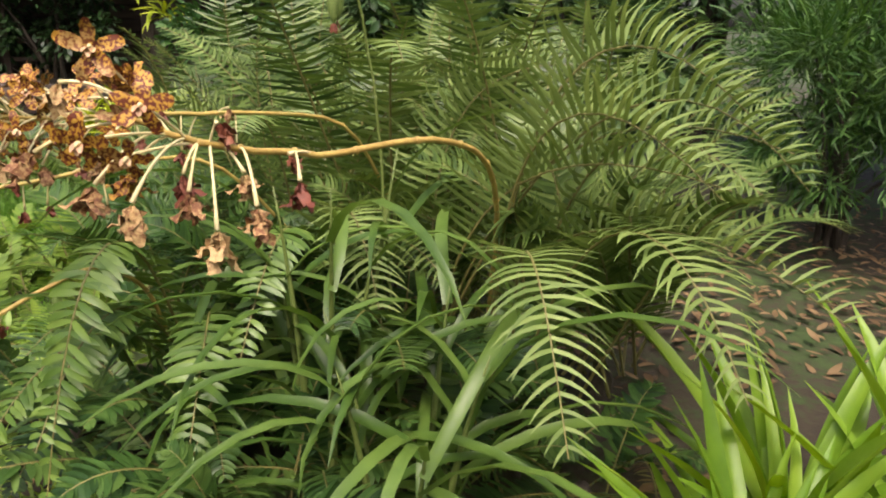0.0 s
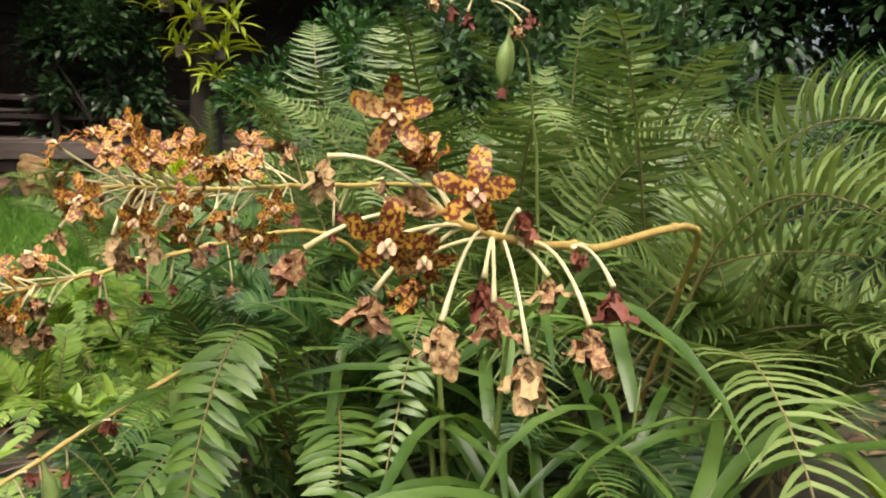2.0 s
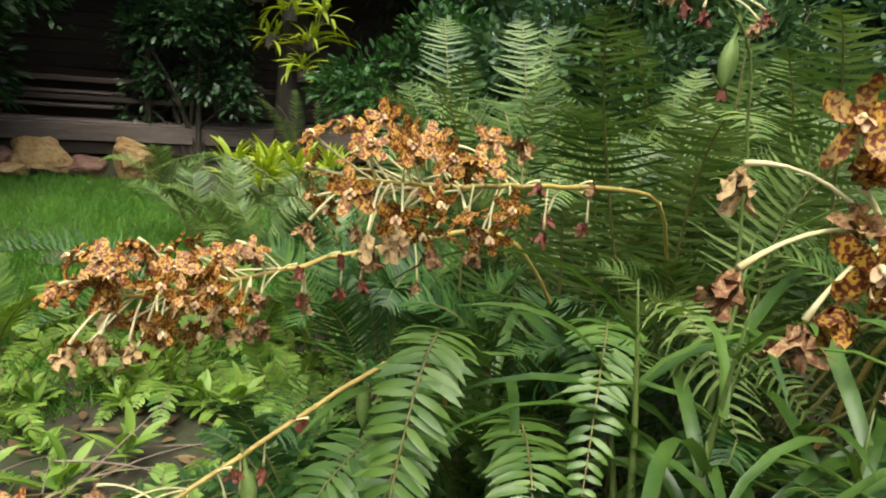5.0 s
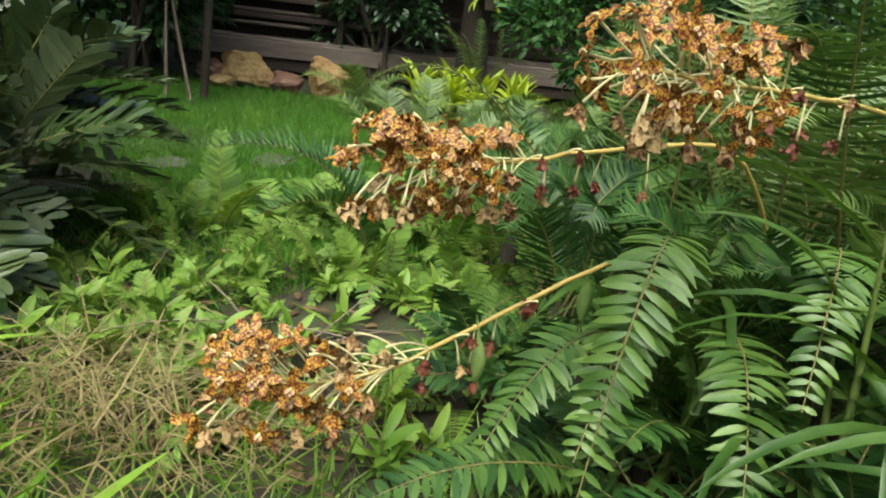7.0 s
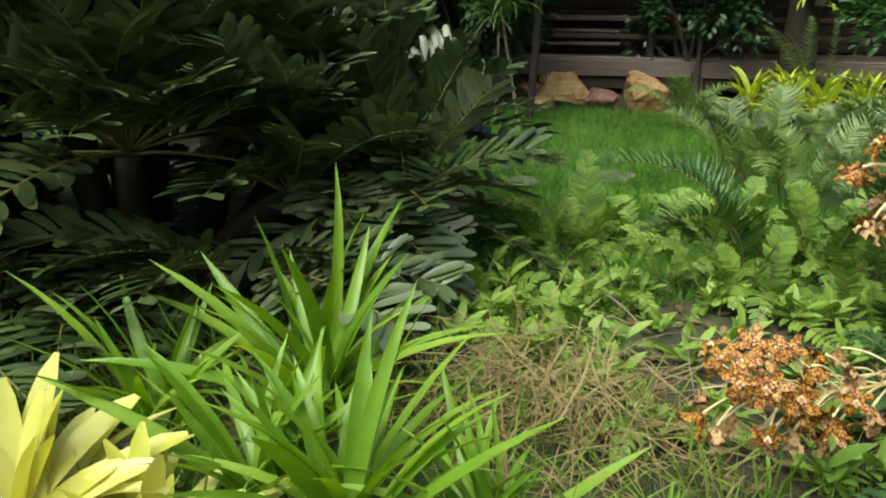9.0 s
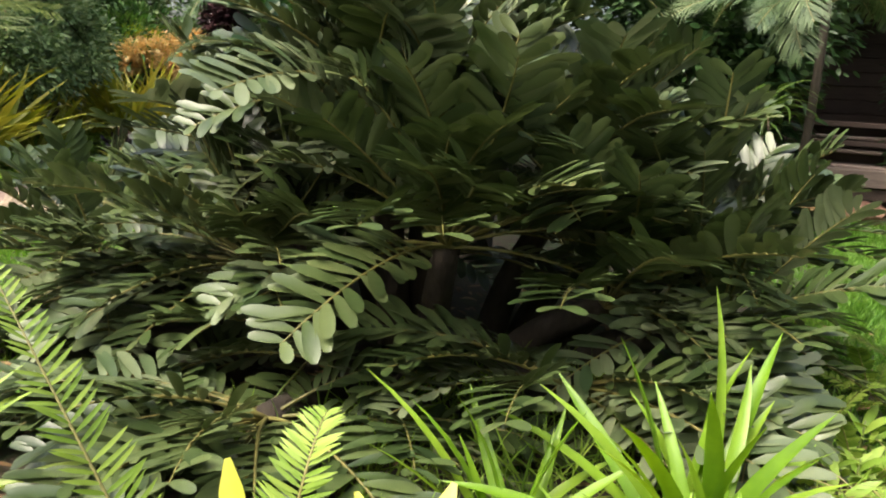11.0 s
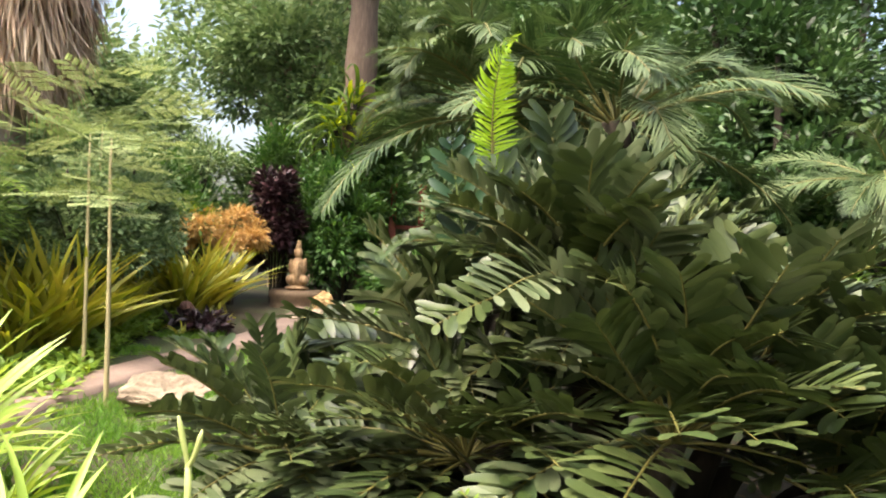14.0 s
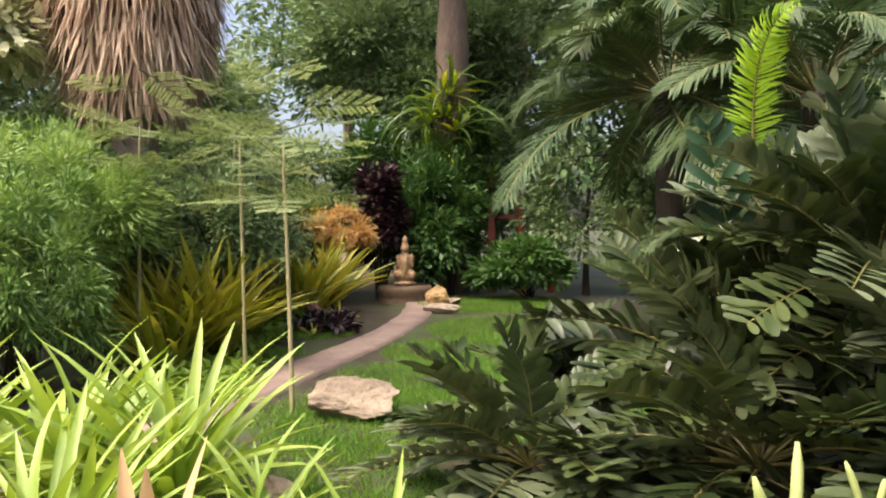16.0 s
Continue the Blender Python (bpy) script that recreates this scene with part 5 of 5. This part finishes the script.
SPRAYS = []
for k in range(4):
    g = Geo()
    tube(g, [(0, 0, 0), (0, 0.45, 0.08), (0, 0.9, 0.04)], [0.008, 0.006, 0.003], 5, 1)
    for q in range(12):
        c = np.array((0, 0.2 + 0.06 * q, 0.06))
        sgn = -1 if q % 2 else 1
        d = unit(np.array((sgn * 0.9, 0.5, rng.uniform(-0.1, 0.15))))
        ln = 0.38 * (1 - 0.04 * q)
        s = np.linspace(0.12, 1, 12)
        b = c + d * (s * ln)[:, None]
        sd = np.array((-d[1], d[0], 0))
        for f in (-1, 1):
            leaves(g, b, d * 0.4 + f * sd, UP, 0.05, 0.017, OVAL, 0.6, 0, 0.15)
    SPRAYS.append(g.mesh("spray", [M["sapling"], M["stem"]]))
SAP = "thin pale sapling with flat tiers of feathery leaves"
sapling(-10.5, 0.12, 2.15, -0.08, SAP)
sapling(-8.7, -0.05, 1.95, -0.12, SAP)
sapling(-11.2, -0.75, 2.3, 0.1, SAP)
sapling(-12.6, 0.6, 2.5, 0.1, SAP)
clump("tree_fern", -12.2, -1.0, 1.75, SWORDS_L, 10, "small tree fern with pale arching fronds", "tree fern", (1.1, 1.5), spread=0.03)

# ---- red fence beyond the far lawn ----
fence = thing("garden_fence", -17.8, 7.75, 0.0, "dark red painted timber fence with rails", "fence", turn=57)
fp = box_mesh("post", 0.17, 0.17, 2.85, M["redpost"])
fr = box_mesh("rail", 2.4, 0.07, 0.10, M["redpost"])
for k in range(4):
    part("post", fp, fence, pose(-0.2 + 0.7 * k, 0, 1.42))
for z in (0.6, 1.2, 1.8, 2.4):
    part("rail", fr, fence, pose(0.85, 0.12, z))

# ---- back of the lawn: epiphyte tree, yellow dracaena, dark bushes ----
def epiphytes(x, y, z, spots, kind, label):
    for dx, dy, dz, s, n in spots:
        ob = thing("epiphyte", x + dx, y + dy, z + dz, label, "epiphyte", "epiphytes on the trunk")
        g = Geo()
        tube(g, [(0, 0, -0.12), (0, 0, 0), (0, 0, 0.05)], [0.09, 0.1, 0.03], 7)
        part("root_ball", g.mesh("root_ball", [M["bark"]]), ob)
        for k in range(n):
            m = pose(*rng.normal(0, 0.06, 3), rng.uniform(-70, 20), rng.uniform(-30, 30), 137.5 * k) @ Matrix.Scale(s * rng.uniform(0.7, 1.2), 4)
            part("leaf", kind[int(rng.integers(0, len(kind)))], ob, m)


T1 = tree_parts(7.0, 0.19, 5.6, (2.6, 2.6, 1.6), 7000, 0.17, M["shrub_dark"], "bark", 0.42)
tree(-4.05, 10.2, T1, "dark tree with epiphytes on its trunk", 0, 1.0)
epiphytes(-4.05, 10.2, 0.0, ((0.25, -0.28, 1.35, 1.3, 26), (-0.2, -0.3, 1.75, 1.1, 22), (0.3, -0.25, 1.75, 1.3, 26), (0.05, -0.35, 2.1, 1.2, 24), (0.3, -0.25, 2.45, 1.3, 24), (-0.38, -0.3, 2.3, 1.1, 20), (-0.3, -0.3, 2.75, 1.2, 20), (0.15, -0.35, 2.9, 1.3, 22), (0.45, -0.2, 2.1, 1.1, 20)), LIMES, "yellow-green epiphyte with strap leaves growing on the trunk")
for x, y, n in ((-3.35, 7.5, 42), (-3.0, 7.2, 42), (-3.65, 7.25, 36), (-2.75, 7.6, 34), (-3.25, 7.05, 34), (-2.6, 7.15, 30)):
    rosette("dracaena", x, y, 0.0, LIMES, n, "yellow-green dracaena with short bright leaves", "dracaena", (0.8, 1.2), group="yellow dracaenas", stem=0.42)
for x, y in ((-2.6, 6.2), (-4.1, 6.9), (-2.2, 5.9), (-2.5, 4.9), (-3.0, 5.3), (-2.0, 5.0), (-1.8, 6.6)):
    clump("fern", x, y, 0.05, SICKLES, 9, "arching green fern beside the lawn", scale=(0.6, 0.95), group="ferns by the lawn")
clump("fern", -3.75, 9.6, 0.1, FINE, 7, "upright fern under the epiphyte tree", scale=(0.6, 0.8))
DARK = "dense dark green shrub in the shade at the back"
for x, y, r, n, sz in ((-5.4, 10.0, (0.95, 0.7, 1.7), 5200, 0.11), (-1.9, 8.0, (1.15, 0.9, 1.15), 6500, 0.10), (-0.3, 6.8, (1.2, 1.0, 1.3), 6000, 0.11), (-8.2, 8.6, (1.0, 0.9, 1.3), 5000, 0.12), (1.0, 6.4, (1.2, 1.0, 1.2), 5200, 0.12), (-0.9, 9.2, (1.5, 1.0, 1.6), 7000, 0.13), (0.9, 8.6, (1.4, 1.0, 1.6), 6500, 0.13)):
    shrub("shrub", x, y, r, n, sz, 0.48, M["shrub_mid" if x == -1.9 else "shrub_dark"], DARK if x != -1.9 else "glossy green broad-leaved shrub", "shrub", OVAL, 34, 0.3)
shrub("conifer_shrub", 2.75, 5.2, (1.05, 1.0, 0.95), 9500, 0.13, 0.10, M["shrub_mid"], "dense rounded fine-leaved green shrub", "shrub", LANCE, 44, 0.28, z=0.15, droop=0.3)
shrub("shrub", 4.3, 6.4, (1.3, 1.2, 1.4), 5500, 0.13, 0.4, M["shrub_dark"], DARK, "shrub", OVAL, 30, 0.32)
shrub("shrub", 4.4, 3.4, (0.9, 0.8, 0.7), 2800, 0.12, 0.45, M["shrub_mid"], "low green shrub on the litter", "shrub", OVAL, 24, 0.34)


# hanging strap-leaved dracaena with two thin stems
drac = thing("dracaena", -6.0, 6.3, 0.0, "dracaena with drooping strap leaves on two thin stems", "dracaena")
for k, (dx, dy, h) in enumerate(((0, 0, 1.15), (0.14, 0.05, 1.3))):
    g = Geo()
    tube(g, bezier((dx * 2, dy, -0.04), (dx, 0, h * 0.5), (0, 0, h), 8), np.linspace(0.018, 0.012, 8), 6)
    st = part("stem", g.mesh("stem", [M["bark_pale"]]), drac)
    for q in range(22):
        part("leaf", STRAPS[q % 9], st, pose(0, 0, h - 0.01 * q, 0, rng.uniform(-20, 20), 137.5 * q) @ Matrix.Scale(rng.uniform(0.7, 1.0), 4))

# ---- tall trees around ----
T2 = tree_parts(9.0, 0.17, 6.6, (3.2, 3.0, 3.3), 9000, 0.26, M["tree"], "bark_pale", 0.40, 34)
T3 = tree_parts(12.0, 0.26, 8.6, (3.8, 3.6, 4.4), 10000, 0.30, M["tree"], "bark_pale", 0.40, 40, 12, 0.5)
T4 = tree_parts(6.0, 0.12, 3.6, (2.4, 2.2, 2.7), 8000, 0.22, M["tree"], "bark", 0.42, 34)
T5 = tree_parts(7.5, 0.20, 5.0, (3.0, 2.8, 3.6), 9000, 0.24, M["shrub_dark"], "bark", 0.42, 36)
WOOD = "leafy garden tree beyond the lawn"
far = [(-20.5, 1.2, T4, 1.0), (-22.5, 7.4, T2, 0.9), (-23.5, -1.0, T4, 1.1), (-26, 3.5, T4, 1.1), (-24.5, 9.5, T3, 0.9), (-20.5, 7.8, T4, 0.95), (-30, 14, T3, 1.1), (-31, 5, T4, 1.3), (-22, 12.5, T2, 1.0), (-17, 13, T3, 0.9), (-27, 14, T3, 1.1), (-20, -4.5, T3, 0.9), (-17.5, -6.5, T2, 1.0), (-12.5, 13.5, T2, 1.0), (-34, 12, T3, 1.2), (-36, -2, T3, 1.2), (-30, -7, T3, 1.2), (-19.5, 4.2, T4, 0.6), (-18.5, 2.0, T4, 0.55), (-21.0, 9.8, T4, 0.8)]
for k, (x, y, meshes, s) in enumerate(far):
    tree(x, y, meshes, WOOD, 47 * k, s, group="garden trees")
# (5.2, -3.2) and (3.4, -6.2) are unseen trees added to block light from behind
for k, (x, y, s) in enumerate(((-9.5, 13.5, 1.0), (-6.0, 14.5, 1.0), (-2.0, 13.0, 0.9), (1.8, 10.5, 0.9), (5.0, 10.0, 0.9), (7.5, 5.5, 0.9), (-11.5, 8.8, 0.85), (-10.5, 6.6, 0.7), (-24, 13, 0.8), (-9.0, 8.6, 0.7), (-7.7, 7.9, 0.55), (-22, 10.8, 0.7), (3.0, 9.0, 0.75), (2.6, 8.2, 0.55), (4.2, 8.0, 0.6), (6.2, 1.0, 0.9), (5.2, -3.2, 0.95), (3.4, -6.2, 0.95), (12, -9, 1.0), (2, -16, 1.0), (-6, -18, 1.0), (-14, -15, 1.0))):
    tree(x, y, T5, "dark leafy garden tree, a few added unseen for shade", 61 * k, s, group="dark trees")
bigtrunk = thing("tree", -18.2, 7.4, 0.0, "tall tree with pale peeling bark and hanging epiphytes", "tree")
g = Geo()
sp = bezier((0, 0, -0.2), (0.15, 0, 4.5), (0.0, 0.2, 11.0), 26)
tube(g, sp, np.linspace(0.48, 0.30, 26) * (1 + 0.06 * rng.normal(0, 1, 26)), 14)
for q in range(7):
    a = q * 0.9
    s0 = sp[17 + q % 8]
    tube(g, bezier(s0, s0 + np.array((math.cos(a), math.sin(a), 1.0)), s0 + np.array((2.6 * math.cos(a), 2.6 * math.sin(a), 2.0)), 8), np.linspace(0.16, 0.03, 8), 7)
part("trunk", g.mesh("trunk", [M["bark_mid"]]), bigtrunk)
g = Geo()
leaf_cloud(g, 9000, (0, 0, 11.0), (3.6, 3.6, 2.4), 0.26, 0.4, LANCE, 34, 0.34)
part("crown", g.mesh("crown", [M["tree"]]), bigtrunk)
epiphytes(-18.2, 7.4, 0.0, ((0.5, -0.35, 4.6, 2.4, 22), (0.45, -0.4, 4.1, 2.6, 24), (0.6, -0.2, 3.7, 2.5, 22), (0.4, -0.5, 3.3, 2.4, 20), (0.1, -0.6, 4.0, 2.3, 18)), STRAPS + LIMES, "pale epiphyte with hanging strap leaves on the trunk")
CREAM = tree_parts(5.2, 0.10, 4.0, (1.5, 1.5, 1.6), 8000, 0.20, M["cream"], "bark_pale", 0.42, 28)
tree(-14.6, -2.35, CREAM, "small tree with cream variegated leaves")
for k, (x, y, s) in enumerate(((-14.6, 0.6, 0.42), (-15.5, 1.2, 0.5), (-17.0, 0.2, 0.6), (-16.5, -1.0, 0.6), (-18.8, 6.0, 0.42), (-15.8, 9.6, 0.6), (-13.5, 9.5, 0.6), (-12.9, -0.9, 0.42), (-12.4, 0.3, 0.36), (-14.0, 1.3, 0.4))):
    tree(x, y, T4, "young leafy tree behind the flower beds", 80 * k, s, "young_tree", "young trees")

for x, y, r in ((-7.1, 7.1, (0.9, 0.8, 1.5)), (-17.3, 6.3, (1.1, 0.9, 1.6)), (-15.4, 7.6, (1.2, 1.0, 0.6)), (-18.4, 3.2, (1.4, 1.2, 1.4)), (-14.4, -0.9, (1.0, 1.0, 1.5)), (-19.6, 6.3, (1.2, 1.2, 2.0))):
    shrub("shrub", x, y, r, 5200, 0.16, 0.36, M["shrub_dark" if x > -8 else "bamboo" if x > -15 else "shrub_mid"], "loose leafy green shrub", "shrub", LANCE, 17, 0.5)

for x, y, z, r in ((-17.5, 7.0, 0.4, (0.8, 0.8, 1.5)), (-17.9, 7.9, 1.2, (0.7, 0.7, 1.6))):
    shrub("climber", x, y, r, 3600, 0.17, 0.4, M["shrub_mid"], "leafy green climber round the peeling trunk", "climber", LANCE, 22, 0.4, z=z)

# ---- low plants of the bed beside the walk ----
herb_proto = rosette("herb", -2.1, 2.2, 0.0, HERBS, 14, "low bright green broad-leaved herb", "herb", (0.7, 1.2), group="herbs of the bed", stem=0.12, hub=0.008)
for k in range(52):
    x, y = rng.uniform(-3.2, -1.25), rng.uniform(1.75, 3.2)
    if k > 48:
        x, y = rng.uniform(-3.4, -2.6), rng.uniform(1.4, 3.0)
    ob = copy_thing(herb_proto, pose(x, y, float(rise(x, y)), 0, 0, rng.uniform(0, 360)))
    ob.scale = (rng.uniform(0.45, 0.95),) * 3
for k in range(12):
    x, y = rng.uniform(-3.1, -1.7), rng.uniform(2.9, 4.4)
    clump("fern", x, y, 0.0, SWORDS_L, 9, "light green fern spreading over the lawn's edge", scale=(0.6, 0.95), spread=0.03, group="light ferns by the lawn")
for k in range(20):
    x, y = rng.uniform(-3.3, -1.4), rng.uniform(1.7, 3.2)
    clump("fern", x, y, 0.0, SWORDS_L, 6, "small light green fern in the bed", scale=(0.4, 0.75), spread=0.01, group="small ferns of the bed")
g = Geo()
n = 650
c = np.stack([rng.normal(-2.35, 0.28, n), rng.normal(1.6, 0.2, n), rng.uniform(0.0, 0.2, n)], 1)
leaves(g, c, rand_dirs(n, -0.1, 0.6), UP, rng.uniform(0.12, 0.4, n), rng.uniform(0.003, 0.007, n), (1, 0.9, 0.7, 0.1), rng.uniform(0.2, 1.6, n), rng.normal(0, 0.6, n))
tagged(new("dry_grass", g.mesh("dry_grass", [M["dry"]])), "tangle of dry straw-coloured grass", "dry grass", kind="stuff")
g = Geo()
n = 2600
c = np.stack([rng.uniform(-4.4, -0.9, n), rng.uniform(0.3, 1.9, n), np.zeros(n)], 1)
c[c[:, 1] < 0.9 + 0.35 * (c[:, 0] + 1.0), 1] += 0.6
leaves(g, c, rand_dirs(n, 0.3, 1.0), rand_dirs(n, -0.3, 0.3), rng.uniform(0.12, 0.34, n), rng.uniform(0.005, 0.011, n), (0.9, 1, 0.7, 0.1), rng.uniform(0.3, 1.4, n))
tagged(new("weeds", g.mesh("weeds", [M["herb"]])), "thin green weeds and grasses", "weeds", kind="stuff")
g = Geo()
n = 2200
c = np.stack([rng.uniform(0.8, 5.5, n), rng.uniform(2.8, 6.5, n), rng.uniform(0.0, 0.03, n)], 1)
c2 = np.stack([rng.uniform(-6, 1, n), rng.uniform(-1.0, 4, n), rng.uniform(0.0, 0.03, n)], 1)
c = np.concatenate([c, c2])
leaves(g, c, rand_dirs(2 * n, -0.1, 0.25), UP, rng.uniform(0.05, 0.12, 2 * n), rng.uniform(0.02, 0.045, 2 * n), OVAL, rng.uniform(-0.6, 0.8, 2 * n))
tagged(new("leaf_litter", g.mesh("leaf_litter", [M["litter"]])), "brown fallen leaves on dark soil", "leaf litter", kind="stuff")


def twig_heap(x, y, n, label):
    """Dry twigs and vines lying in a tangle."""
    ob = thing("twig_heap", x, y, 0.0, label, "twigs")
    for k in range(n):
        g = Geo()
        a = rng.uniform(0, 2 * np.pi)
        c = np.array((rng.normal(0, 0.25), rng.normal(0, 0.18), rng.uniform(0.01, 0.16)))
        d = np.array((math.cos(a), math.sin(a), rng.uniform(-0.1, 0.35))) * rng.uniform(0.12, 0.34)
        tube(g, bezier(c - d, c + rng.normal(0, 0.06, 3) + np.array((0, 0, 0.05)), c + d, 7), np.linspace(0.004, 0.0018, 7), 5)
        part("twig", g.mesh("twig", [M["bark_pale" if k % 3 else "cane"]]), ob)
    return ob


twig_heap(-2.5, 1.75, 26, "tangle of dry brown twigs over the low plants")
twig_heap(-1.9, 2.1, 14, "tangle of dry brown twigs over the low plants")
g = Geo()
for cx, cy, r in ((-8.2, 0.22, 0.5), (-7.0, -0.75, 0.25), (-5.7, 7.0, 0.5), (-4.6, 6.8, 0.5), (-4.2, 4.15, 0.3), (-3.75, 4.75, 0.3)):
    n = 420
    a = rng.uniform(0, 2 * np.pi, n)
    q = r * rng.uniform(0.85, 1.25, n)
    x, y = cx + q * np.cos(a), cy + 0.8 * q * np.sin(a)
    leaves(g, np.stack([x, y, rise(x, y)], 1), rand_dirs(n, 0.5, 1.0), rand_dirs(n, -0.2, 0.2), rng.uniform(0.08, 0.2, n), rng.uniform(0.004, 0.008, n), (1.0, 0.8, 0.05), rng.uniform(0.3, 1.3, n))
tagged(new("grass_tufts", g.mesh("grass_tufts", [M["grass"]])), "longer grass growing round the stones", "grass", kind="stuff")

g = Geo()
n = 9000
s = rng.uniform(0, 1, n)
x = np.interp(s, [0, 0.45, 1], [-9.4, -12.2, -15.8]) + rng.normal(0, 0.4, n)
y = np.interp(s, [0, 0.45, 1], [-0.75, 0.35, 2.6]) + rng.normal(0, 0.42, n)
clear = (y - np.interp(x, [-15.8, -12.2, -9.4], [3.2, 1.05, -0.1])) < -0.12
x, y = x[clear], y[clear]
n = len(x)
leaves(g, np.stack([x, y, rng.uniform(0.0, 0.14, n)], 1), rand_dirs(n, 0.0, 0.8), UP, rng.uniform(0.06, 0.2, n), rng.uniform(0.03, 0.07, n), OVAL, rng.uniform(0.2, 1.0, n), 0, 0.2)
tagged(new("ground_cover", g.mesh("ground_cover", [M["herb"]])), "low green leafy ground cover under the saplings", "ground cover", kind="stuff")
